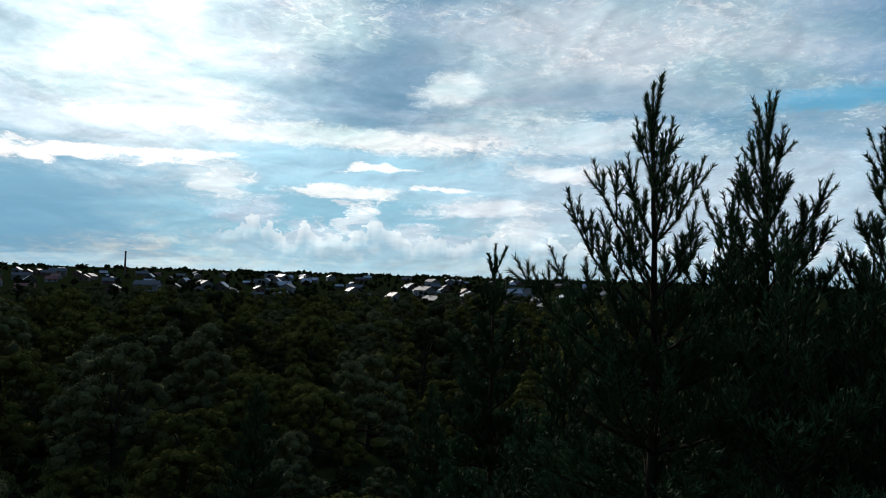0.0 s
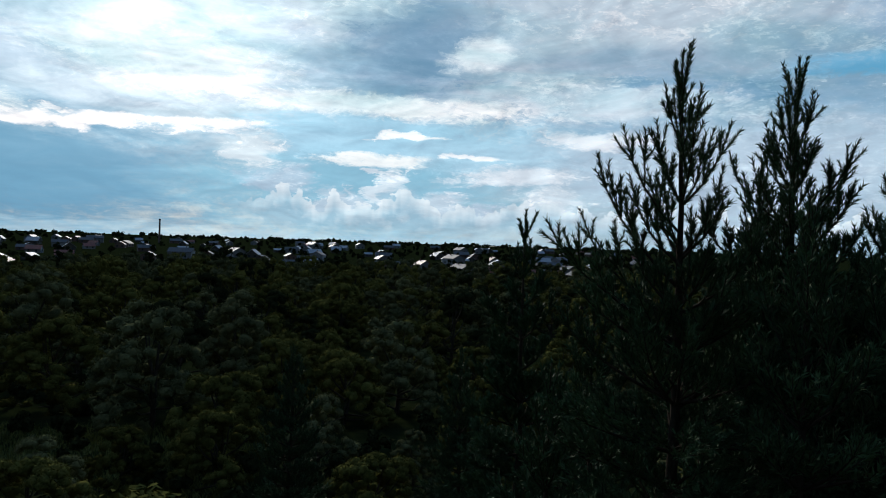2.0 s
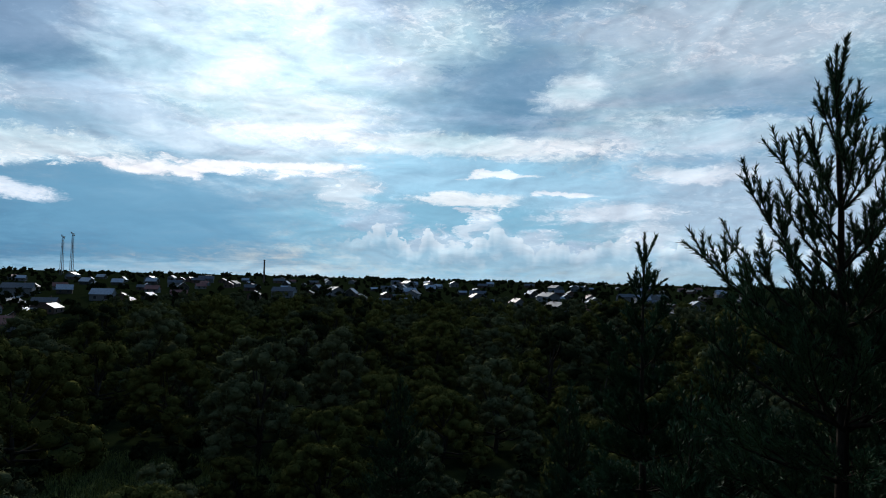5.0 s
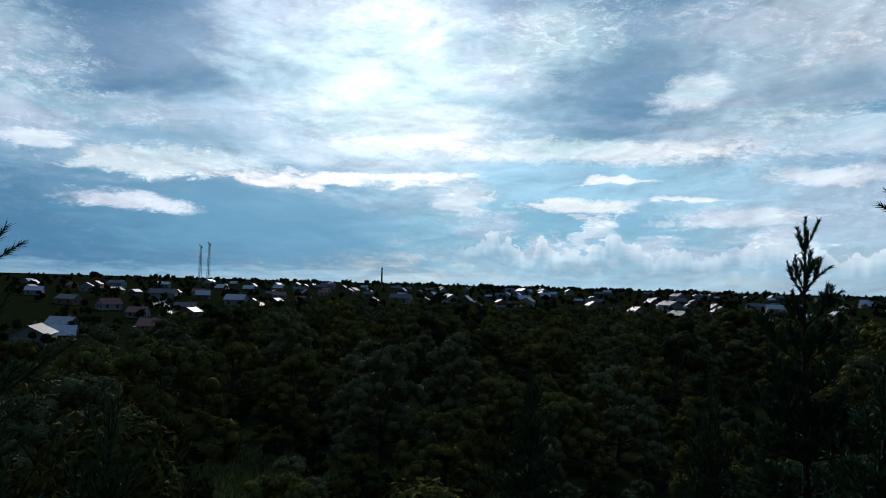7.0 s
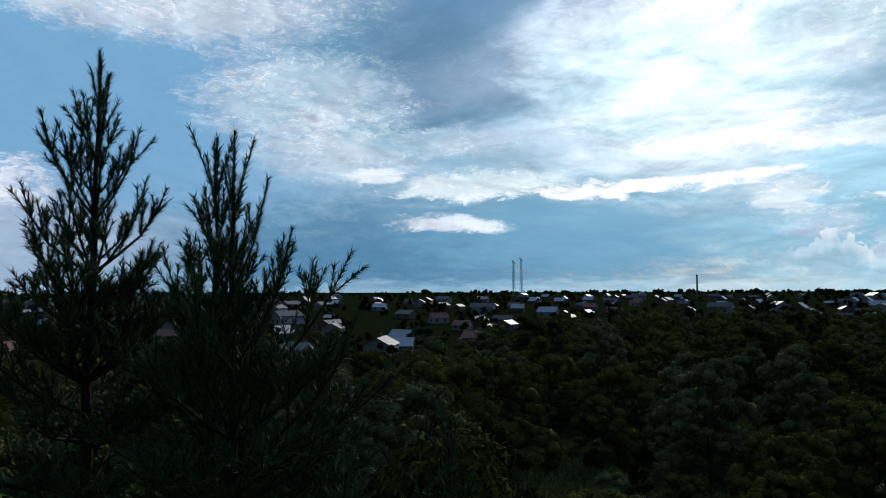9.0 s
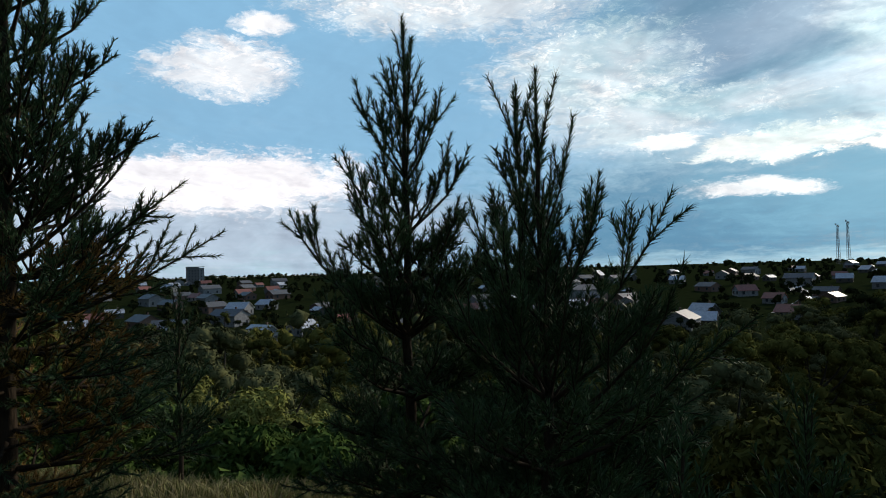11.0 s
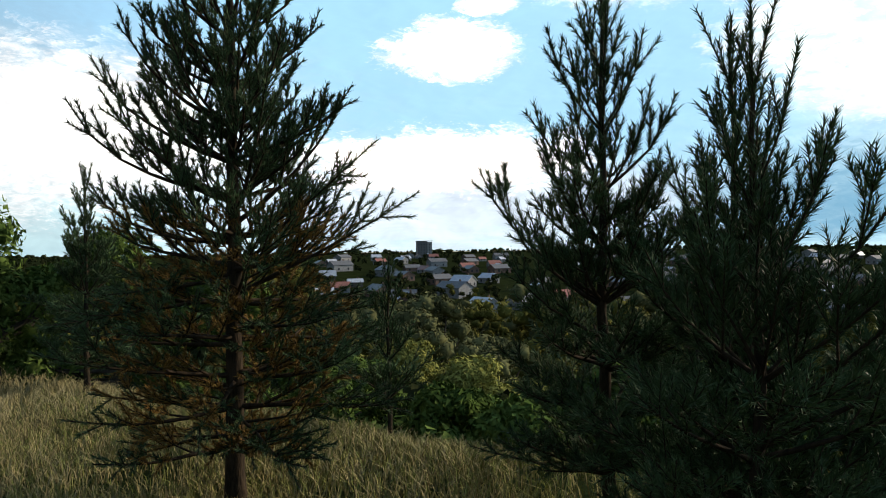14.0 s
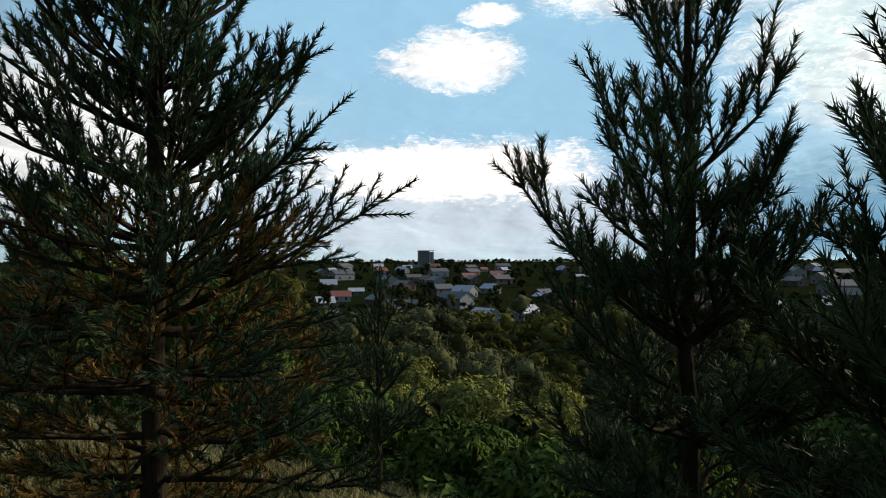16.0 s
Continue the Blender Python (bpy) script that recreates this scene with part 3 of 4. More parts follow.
        grow(rng, axis(h), d, years, L / years, 1, wood, thick, curl=0.9 if h > 0.55 * H else 0.6 if h > 0.35 * H else 0.1)
        dress("branch", wood)
    for h, tip in boughs:
        n = 14
        u = np.linspace(0, 1, n)[:, None]
        end = np.array(tip) - np.array([x, y, z])
        out = unit(end - axis(h))
        pts = axis(h) + (end - axis(h)) * u - UP * 0.35 * u * (1 - u)
        wood = [(np.concatenate([pts[i], pts[i + 1]]), 0.011 - 0.0006 * i, 1 if i > 10 else 9, 1) for i in range(n - 1)]
        for i in (11, 12):
            for g in (-1, 1):
                grow(rng, pts[i], unit(out + np.array([-out[1], out[0], 0.3]) * g * 0.7), 1, 0.11, 3, wood, thick, 0.3)
        dress("branch", wood, "long low branch")
    # leader over the topmost whorl
    lead = step * 0.95 + 0.12
    dress("leader", [(np.concatenate([axis(H - lead), axis(H - lead / 2)]), 0.008, 1, 1), (np.concatenate([axis(H - lead / 2), axis(H)]), 0.006, 1, 1)], "upright leading shoot")
    return tree


pine(1.50, 4.68, 3.06, 11, 1.35, extra=((2.15, 88, 1.35, 30), (2.55, 80, 1.1, 36), (2.95, 100, 0.9, 40), (2.3, 60, 1.2, 28)))
pine(2.75, 5.54, 3.14, 12, 1.5, count=6, step=0.36)
pine(3.5, 5.2, 2.92, 13, 1.3)
pine(0.85, 9.65, 2.12, 14, 1.5, label="slim young pine lower down the slope", dense=300, width=0.009, length=0.07, step=0.50, count=4, steep=56)
THIN = dict(length=0.057, width=0.0030, dense=340)
pine(-5.66, 1.42, 2.70, 21, 1.15, extra=((1.55, 161, 1.15, 34), (1.3, 190, 0.9, 25)), **THIN)
pine(-4.42, 1.74, 1.92, 22, 1.5, extra=((1.5, 330, 1.0, 40), (1.1, 300, 1.1, 34), (1.7, 20, 1.0, 40), (1.0, 320, 1.15, 30), (1.4, 70, 1.0, 40)), step=0.42, label="young green pine with long bristling shoots on the slope", **THIN)
pine(-5.05, 1.95, 2.12, 24, 1.1, label="slender pine between two taller pines", dense=260, width=0.004, length=0.06, step=0.4)
pine(-6.32, -1.02, 4.0, 31, 1.35, old=0.6, step=0.33, thick=1.15, label="pine with browning inner needles on dry grass", length=0.047, width=0.0036, dense=330, keep=2, count=6, steep=60, flat=-6,
     extra=((2.1, 300, 1.3, 30), (1.7, 315, 1.5, 26), (2.5, 290, 1.1, 36), (1.3, 300, 1.5, 12), (2.05, 0, 1.35, 30), (1.55, 350, 1.4, 22)))
pine(-11.4, -4.55, 2.15, 32, 1.2, label="young pine at the edge of the dry grass", dense=200, width=0.006)
pine(-13.0, -1.2, 0.2, 33, 1.2, label="young pine at the edge of the dry grass", dense=120, width=0.008)
pine(-8.6, -0.05, 0.85, 34, 0.95, label="young pine with soft green needles behind the browning pine", dense=200, width=0.005)
THICK = dict(dense=120, width=0.0085, length=0.065)
pine(2.15, 4.1, 1.95, 51, 1.2, label="low dense pine in a dark thicket", **THICK)
pine(3.05, 6.9, 2.6, 52, 1.4, label="young dark pine in a dense thicket", **THICK)
pine(4.2, 4.4, 2.1, 53, 1.3, label="young dark pine in a dense thicket", **THICK)
pine(1.35, 6.9, 1.2, 54, 1.3, label="low dense pine in a dark thicket", **THICK)
pine(2.95, 4.5, 1.9, 57, 1.3, label="low dense pine in a dark thicket", **THICK)
pine(0.75, 5.6, 0.6, 58, 1.2, label="low dense pine in a dark thicket", **THICK)
pine(-4.95, 2.7, 0.75, 55, 1.2, label="low pine between taller pines", **THICK)
pine(-3.9, 2.9, 0.35, 56, 1.2, label="low pine between taller pines", **THICK)
pine(-3.6, 1.9, 0.3, 59, 1.0, label="low pine between taller pines", **THICK)
pine(0.0, 16.5, -1.0, 16, 1.4, label="young pine far down the slope", width=0.010, dense=90, length=0.075)
pine(-4.0, 15.5, -0.9, 17, 1.4, label="young pine far down the slope", width=0.010, dense=90, length=0.075)
pine(-2.4, -2.1, 4.7, 41, 0.9, first=2.4, boughs=((2.9, (-0.89, 0.55, 1.98)), (2.7, (-0.92, 0.57, 1.87))), label="pine beside the lookout with one long low branch", dense=620, width=0.0018, length=0.07)


# ---- broadleaf trees ----
def ball(sub):
    bm = bmesh.new()
    bmesh.ops.create_icosphere(bm, subdivisions=sub, radius=1.0)
    v = np.array([x.co[:] for x in bm.verts])
    f = np.array([[x.index for x in q.verts] for q in bm.faces])
    bm.free()
    return v, f


BALLS = {1: ball(1), 2: ball(2)}
LEAFY = 0.78


def crown_mesh(rng, clumps, per, size, name, mat, aspect=0.42, droop=0.0, heart=LEAFY, sub=2):
    """Clumps (n, 6: centre and half axes): a dense, dented heart of twigs and foliage, and loose leaf sprays over it."""
    c = np.repeat(clumps, per, 0)
    n = len(c)
    d = rng.normal(size=(n, 3))
    d[:, 2] += 0.3
    d /= np.linalg.norm(d, axis=1)[:, None]
    p = c[:, :3] + d * c[:, 3:] * rng.uniform(0.72, 1.2, (n, 1))
    nrm = d + rng.normal(0, 0.4, (n, 3))
    nrm /= np.linalg.norm(nrm, axis=1)[:, None]
    up = rng.normal(size=(n, 3)) - [0, 0, droop]
    u = np.cross(nrm, up)
    u /= np.linalg.norm(u, axis=1)[:, None] + 1e-9
    w = np.cross(u, nrm)
    s = size * rng.uniform(0.6, 1.3, (n, 1))
    a = u * s * aspect
    b = w * s
    v = np.stack([p - b, p + b * 0.8 - a, p + b + a * 0.9], 1).reshape(-1, 3)
    f = np.arange(3 * n).reshape(-1, 3)
    bv, bf = BALLS[sub]
    m, k = len(clumps), len(bv)
    dent = 1 + rng.normal(0, 0.14, (m, k, 1)) + 0.13 * np.sin(bv[None] @ rng.normal(0, 2.6, (m, 3, 1)) + rng.uniform(0, 6, (m, 1, 1)))
    hv = (clumps[:, None, :3] + bv[None] * clumps[:, None, 3:] * heart * dent).reshape(-1, 3)
    hf = (bf[None] + (np.arange(m) * k)[:, None, None]).reshape(-1, 3)
    me = quick_mesh(name, np.concatenate([hv, v]), np.concatenate([hf, f + len(hv)]), mat)
    flags = np.zeros(len(hf) + len(f), bool)
    flags[: len(hf)] = True
    me.polygons.foreach_set("use_smooth", flags)
    return me


def broadleaf(name, seed, H, R, n_clumps, per, size, mat, label, category="tree", base=0.15, droop=0.0, stems=1, clump=0.30, sub=2, heart=LEAFY):
    """A tree with trunk, limbs and a lumpy crown, at the origin."""
    rng = np.random.default_rng(seed)
    tree = new(name)
    tagged(tree, label, category, category + "s of the valley")
    cl, lines = [], []
    lobes = max(3, n_clumps // 14)
    per_lobe = n_clumps // lobes
    # lobes spiral down a dome, each heaped with clumps on its outer side
    for q in range(lobes):
        t = (q + 0.5) / lobes
        el = math.pi / 2 * (1 - t ** 0.75) - 0.12
        a = q * 2.4 + rng.uniform(-0.3, 0.3)
        out = np.array([math.cos(a) * math.cos(el), math.sin(a) * math.cos(el), math.sin(el)])
        w = R * rng.uniform(0.34, 0.46)
        mid = np.array([0, 0, H * base]) + out * np.array([R * 0.72, R * 0.72, H * (1 - base) - R * 0.36]) * rng.uniform(0.82, 1.08)
        for i in range(per_lobe):
            d = unit(rng.normal(size=3) + out * 0.8 + UP * 0.5)
            k = R * clump * rng.uniform(0.6, 1.1)
            c = mid + d * w * 0.86
            cl.append((*c, k * rng.uniform(0.85, 1.2), k * rng.uniform(0.85, 1.2), k * rng.uniform(0.7, 1.0)))
    cl = np.array(cl)
    for st in range(stems):
        a = rng.uniform(0, 6.28)
        lean = R * (0.12 if stems == 1 else 0.3)
        hs = np.linspace(0, 1, 7)
        lines.append((np.stack([math.cos(a) * lean * hs + rng.normal(0, 0.04, 7), math.sin(a) * lean * hs, H * 0.75 * hs], 1), H * (0.028 if stems == 1 else 0.016) * (1 - 0.8 * hs) + 0.01))
    for c in cl[:: max(1, n_clumps // 12)]:
        z0 = min(H * 0.5, c[2] * 0.55)
        p0 = np.array([0, 0, z0])
        mid = p0 * 0.45 + c[:3] * 0.55 - [0, 0, 0.04 * H]
        lines.append((np.array([p0, mid, c[:3]]), np.array([0.012, 0.008, 0.003]) * H))
    v, f = tubes(lines, 6)
    child("trunk", quick_mesh("trunk", v, f, WBARK), tree, "dark forked trunk")
    child("crown", crown_mesh(rng, cl, per, size, "crown", mat, droop=droop, sub=sub, heart=heart), tree)
    return tree


def scatter(protos, spots):
    for i, (x, y, s, turn) in enumerate(spots):
        m = pose(x, y, float(land(x, y)) - 0.1, 0, 0, turn) @ Matrix.Scale(s, 4)
        ob = copy_thing(protos[i % len(protos)], m)
        ob.scale = (s, s, s)


def retire(protos):
    for p in protos:
        for o in (*p.children_recursive, p):
            bpy.data.objects.remove(o)


def at(bearing, r):
    a = math.radians(bearing)
    return -math.sin(a) * r, math.cos(a) * r


rng0 = np.random.default_rng(5)
near_protos = [broadleaf("willow_tree", 40 + i, 8.5, 4.3, 126, 110, 0.135, m, l, "tree", base=0.12, droop=0.6, sub=2, stems=1 + i % 2, clump=0.15)
               for i, (m, l) in enumerate(((LEAF_SILVER, "round grey-green willow on the valley floor"), (LEAF, "olive green willow on the valley floor"), (LEAF_SILVER, "silvery willow with a lumpy crown"), (LEAF, "broad olive willow with a lumpy crown")))]
mid_protos = [broadleaf("willow_tree", 60 + i, 9.0, 4.8, 70, 46, 0.21, m, l, "tree", base=0.15, droop=0.4, clump=0.18, sub=1)
              for i, (m, l) in enumerate(((LEAF, "olive green willow in the valley wood"), (LEAF_SILVER, "grey-green willow in the valley wood"), (LEAF_DARK, "dark green tree in the valley wood"), (LEAF, "broad olive willow in the valley wood")))]
far_protos = [broadleaf("village_tree", 80 + i, 9.0, 4.2, 10, 34, 0.7, m, l, "tree", base=0.05, clump=0.38, sub=1)
              for i, (m, l) in enumerate(((LEAF_DARK, "dark round tree among village houses"), (LEAF, "olive tree among village houses"), (LEAF_DARK, "tall dark tree among village houses")))]


def wood(name, spots, H, R, n, per, size, mat, label):
    """Trees too many to count, in one mesh; spots of x, y, scale."""
    rng = np.random.default_rng(len(spots))
    p = np.repeat(np.array(spots)[:, :3], n, 0)
    m = len(p)
    a, q = rng.uniform(0, 6.283, m), rng.random(m) ** 0.8
    rr = R * p[:, 2] * np.sqrt(rng.random(m)) * (1.05 - 0.45 * q)
    k = R * p[:, 2] * rng.uniform(0.16, 0.30, m)
    x, y = p[:, 0] + np.cos(a) * rr, p[:, 1] + np.sin(a) * rr
    cl = np.stack([x, y, land(p[:, 0], p[:, 1]) + H * p[:, 2] * (0.08 + 0.84 * q), k, k, k * 0.9], 1)
    tagged(new(name, crown_mesh(rng, cl, per, size, name, mat, aspect=0.6, sub=1)), label, "woods", kind="stuff")


# glades in the wood: bearing, distance, half width
GLADES = ((37, 46, 4.5), (1.2, 50, 2.0), (1.0, 66, 3), (-4, 100, 3))


def clear_of_glades(x, y, s):
    for b, r, w in GLADES:
        gx, gy = at(b, r)
        if (x - gx) ** 2 + (y - gy) ** 2 < (w + 2.4 * s) ** 2:
            return False
    return True


# the crowns that stand out: bearing, distance, scale
CROWNS = ((25, 58, 1.12), (14.7, 61, 0.90), (5.3, 63, 1.0), (42, 62, 1.3), (32.4, 38, 0.52), (20, 41, 0.62), (5.5, 112, 1.09), (17.7, 126, 1.09), (-0.8, 112, 0.98), (25.2, 136, 1.12),
          (13.6, 146, 0.88), (10.3, 108, 1.06), (3.8, 40, 0.40), (51.6, 100, 1.18), (47, 46, 1.0), (35.5, 95, 0.6), (33, 103, 1.36), (85.5, 84, 1.15), (89.7, 82, 0.8), (9.8, 58, 0.85), (12, 42, 0.6), (27, 42, 0.5))
spots = [(*at(b, r), k, (37 * i) % 360) for i, (b, r, k) in enumerate(CROWNS)]
tries = 0
while len(spots) < 66 and tries < 6000:
    tries += 1
    b, r = rng0.uniform(-30, 112), 28 + 44 * rng0.random() ** 0.8
    x, y = at(b, r)
    s = rng0.uniform(0.55, 1.15)
    if all((x - p[0]) ** 2 + (y - p[1]) ** 2 > (4.1 * (s + p[2])) ** 2 for p in spots) and clear_of_glades(x, y, s):
        spots.append((x, y, s, rng0.uniform(0, 360)))
scatter(near_protos, spots)
near_spots = list(spots)
spots, rest, tries = [], [], 0
while len(spots) + len(rest) < 520 and tries < 14000:
    tries += 1
    b, r = rng0.uniform(-42, 128), 62 + 235 * rng0.random() ** 0.8
    if b > 36 and r > (120 if 43 < b < 60 else 225 - (b - 36) * 2.0):
        continue
    x, y = at(b, r)
    s = rng0.uniform(0.65, 1.3)
    if all((x - p[0]) ** 2 + (y - p[1]) ** 2 > (3.7 * (s + p[2])) ** 2 for p in spots + near_spots + rest) and clear_of_glades(x, y, s):
        (spots if -26 < b < 70 and r < 190 and len(spots) < 170 else rest).append((x, y, s, rng0.uniform(0, 360)))
scatter(mid_protos, spots)
wood("valley_wood", rest[::2], 9.0, 4.8, 20, 34, 0.40, LEAF, "olive green wood filling the valley")
wood("valley_wood", rest[1::2], 9.0, 4.8, 20, 34, 0.40, LEAF_SILVER, "grey-green wood filling the valley")
# undergrowth between the trunks, its dark colour stands in for shade in the gaps
bush = []
while len(bush) < 380:
    x, y = at(rng0.uniform(-35, 115), 17 + 75 * rng0.random() ** 0.9)
    if clear_of_glades(x, y, 0.5):
        bush.append((x, y, rng0.uniform(0.5, 1.0)))
wood("undergrowth", bush, 2.6, 2.2, 5, 60, 0.22, LEAF_DARK, "undergrowth between the valley trees, coloured dark to stand for shade")


# ---- village ----
def box(bm, x0, x1, y0, y1, z0, z1):
    v = [bm.verts.new(p) for p in ((x0, y0, z0), (x1, y0, z0), (x1, y1, z0), (x0, y1, z0), (x0, y0, z1), (x1, y0, z1), (x1, y1, z1), (x0, y1, z1))]
    for q in ((0, 3, 2, 1), (4, 5, 6, 7), (0, 1, 5, 4), (1, 2, 6, 5), (2, 3, 7, 6), (3, 0, 4, 7)):
        bm.faces.new([v[i] for i in q])


def house(L, W, H, rise, wall, roof, label):
    """A gabled house at the origin, ridge along x."""
    ob = new("house")
    tagged(ob, label, "house", "village houses")
    bm = bmesh.new()
    l, w = L / 2, W / 2
    a = [bm.verts.new(p) for p in ((-l, -w, -1.5), (l, -w, -1.5), (l, w, -1.5), (-l, w, -1.5), (-l, -w, H), (l, -w, H), (l, w, H), (-l, w, H), (-l, 0, H + rise), (l, 0, H + rise))]
    for q in ((0, 1, 5, 4), (2, 3, 7, 6), (1, 2, 6, 9, 5), (3, 0, 4, 8, 7)):
        bm.faces.new([a[i] for i in q])
    part("wall", bm, wall, ob)
    bm = bmesh.new()
    o, t = 0.45, 0.14
    k = rise / w
    for s in (-1, 1):
        p = [(-l - o, s * (w + o), H - k * o), (l + o, s * (w + o), H - k * o), (l + o, 0, H + rise), (-l - o, 0, H + rise)]
        lo = [bm.verts.new((x, y, z + 0.02)) for x, y, z in p]
        hi = [bm.verts.new((x, y, z + 0.02 + t)) for x, y, z in p]
        bm.faces.new(lo)
        bm.faces.new(hi[::-1])
        for i in range(4):
            j = (i + 1) % 4
            bm.faces.new((lo[i], lo[j], hi[j], hi[i]))
    bmesh.ops.recalc_face_normals(bm, faces=bm.faces)
    rf = part("roof", bm, roof, ob)
    bm = bmesh.new()
    box(bm, l * 0.35, l * 0.35 + 0.6, 0.5, 1.1, H + rise * 0.5, H + rise + 0.9)
    part("chimney", bm, WALL_B, rf)

    def win(cx, cy, nx, z):
        bm = bmesh.new()
        hw, hh, d = 0.6, 0.75, 0.06
        if nx:
            box(bm, cx - d, cx + d, cy - hw, cy + hw, z - hh, z + hh)
        else:
            box(bm, cx - hw, cx + hw, cy - d, cy + d, z - hh, z + hh)
        part("window", bm, GLASS, ob, "dark glass window")

    for s in (-1, 1):
        for q in (-0.5, 0.5):
            win(q * l, s * w, 0, min(1.5, H * 0.55))
            win(s * l, q * w, 1, min(1.5, H * 0.55))
    return ob


houses = [house(10, 8, 3.2, 2.6, WALL_A, ROOF_A, "whitewashed village house with a pale metal roof"),
          house(12, 8, 3.0, 2.2, WALL_B, ROOF_B, "brick village house with a grey slate roof"),
          house(9, 7, 2.8, 2.8, WALL_C, ROOF_A, "timber village house with a pale metal roof"),
          house(14, 9, 4.2, 2.4, WALL_A, ROOF_B, "long pale house with a grey roof"),
          house(9, 7, 2.6, 2.4, WALL_A, ROOF_C, "small pale house with a red roof"),
          house(7, 5, 2.4, 1.4, WALL_C, ROOF_A, "low timber shed with a pale metal roof")]
rng1 = np.random.default_rng(9)
hs = [(*at(50.6, 226), 1.0, 128.0), (*at(48.9, 240), 0.9, 40.0)]
tries = 0
while len(hs) < 280 and tries < 8000:
    tries += 1
    b = rng1.uniform(-15, 104)
    r = (178 if 44 < b < 60 else 232 - max(0, b - 60) * 0.6 if b > 38 else 330) + 560 * rng1.random() ** 1.2
    x, y = at(b, r)
    if all((x - p[0]) ** 2 + (y - p[1]) ** 2 > 17 ** 2 for p in hs):
        hs.append((x, y, rng1.uniform(0.75, 1.05), rng1.choice([0, 90]) + 20 + rng1.normal(0, 14)))
for i, (x, y, s, turn) in enumerate(hs):
    ob = copy_thing(houses[3 if i == 0 else int(rng1.choice(6, p=(0.16, 0.26, 0.14, 0.18, 0.12, 0.14)))], pose(x, y, float(land(x, y)), 0, 0, turn))
    ob.scale = (s, s, s)
retire(houses)
ts = []
tries = 0
while len(ts) < 1500 and tries < 24000:
    tries += 1
    b = rng1.uniform(-42, 128)
    r = 205 + 900 * rng1.random() ** 1.45
    x, y = at(b, r)
    if all((x - p[0]) ** 2 + (y - p[1]) ** 2 > 8 ** 2 for p in hs) and all((x - p[0]) ** 2 + (y - p[1]) ** 2 > 5 ** 2 for p in ts):
        ts.append((x, y, rng1.uniform(0.45, 0.95) * (1 if r < 450 else 0.7), rng1.uniform(0, 360)))
ts.sort(key=lambda p: math.hypot(p[0], p[1]))
scatter(far_protos, ts[:240])
wood("village_trees", ts[240:], 9.0, 4.2, 7, 16, 1.0, LEAF_DARK, "dark trees between distant village houses")


def far_woods():
    """The wooded skyline, thousands of small crowns."""
    rng = np.random.default_rng(3)
    n = 1500
    b, r = rng.uniform(-45, 130, n), rng.uniform(1050, 1750, n)
    keep = np.sin(b * 0.21) + np.sin(b * 0.083 + 1) + rng.normal(0, 0.8, n) > -0.9
    b, r = b[keep], r[keep]
    x, y = -np.sin(np.radians(b)) * r, np.cos(np.radians(b)) * r
    z = land(x, y)
    k = rng.uniform(1.8, 4.2, len(b)) * (1 + 0.5 * np.sin(b * 1.9) * np.sin(b * 0.7))
    cl = np.stack([x, y, z + k * 0.6, k, k, k * rng.uniform(0.7, 1.1, len(b))], 1)
    ob = new("far_woods", crown_mesh(rng, cl, 8, 1.8, "far_woods", LEAF_DARK, aspect=0.8, sub=1, heart=1.0))
    tagged(ob, "dark band of distant woods along the skyline", "woods", kind="stuff")


far_woods()


def mast(bearing, r, height, name="lattice_mast"):
    x, y = at(bearing, r)
    ob = new(name)
    ob.location = (x, y, float(land(x, y)))
    tagged(ob, "tall slender steel lattice mast with antennas on top", "mast", "twin masts")
    w0, w1 = 1.7, 0.7
    for cx, cy in ((-1, -1), (1, -1), (1, 1), (-1, 1)):
        v, f = tubes([(np.array([[cx * w0, cy * w0, -1], [cx * w1, cy * w1, height]]), np.array([0.22, 0.16]))], 5)
        child("leg", quick_mesh("leg", v, f, STEEL), ob)
    n = 14
    for i in range(n):
        z0, z1 = height * i / n, height * (i + 1) / n
        a0, a1 = w0 + (w1 - w0) * i / n, w0 + (w1 - w0) * (i + 1) / n
        ls = []
        for q in range(4):
            c, d = ((-1, -1), (1, -1), (1, 1), (-1, 1))[q], ((1, -1), (1, 1), (-1, 1), (-1, -1))[q]
            ls.append((np.array([[c[0] * a0, c[1] * a0, z0], [d[0] * a1, d[1] * a1, z1]]), np.array([0.1, 0.1])))
            ls.append((np.array([[c[0] * a0, c[1] * a0, z0], [d[0] * a0, d[1] * a0, z0]]), np.array([0.1, 0.1])))
        v, f = tubes(ls, 4)
        child("brace", quick_mesh("brace", v, f, STEEL), ob)
    bm = bmesh.new()
    box(bm, -1.6, 1.6, -1.6, 1.6, height - 0.2, height + 0.2)
    part("platform", bm, STEEL, ob)
    for q in range(3):
        bm = bmesh.new()
        bmesh.ops.create_cone(bm, cap_ends=True, segments=10, radius1=0.9, radius2=0.9, depth=0.6, matrix=pose(math.cos(q * 2.1) * 1.7, math.sin(q * 2.1) * 1.7, height - 2 + q * 1.6, 90, 0, q * 120))
        part("antenna", bm, FRAME, ob, "round pale antenna dish")


mast(38.66, 950, 950 * math.tan(radians(2.73)) + 6)
mast(39.3, 955, 955 * math.tan(radians(2.5)) + 6)


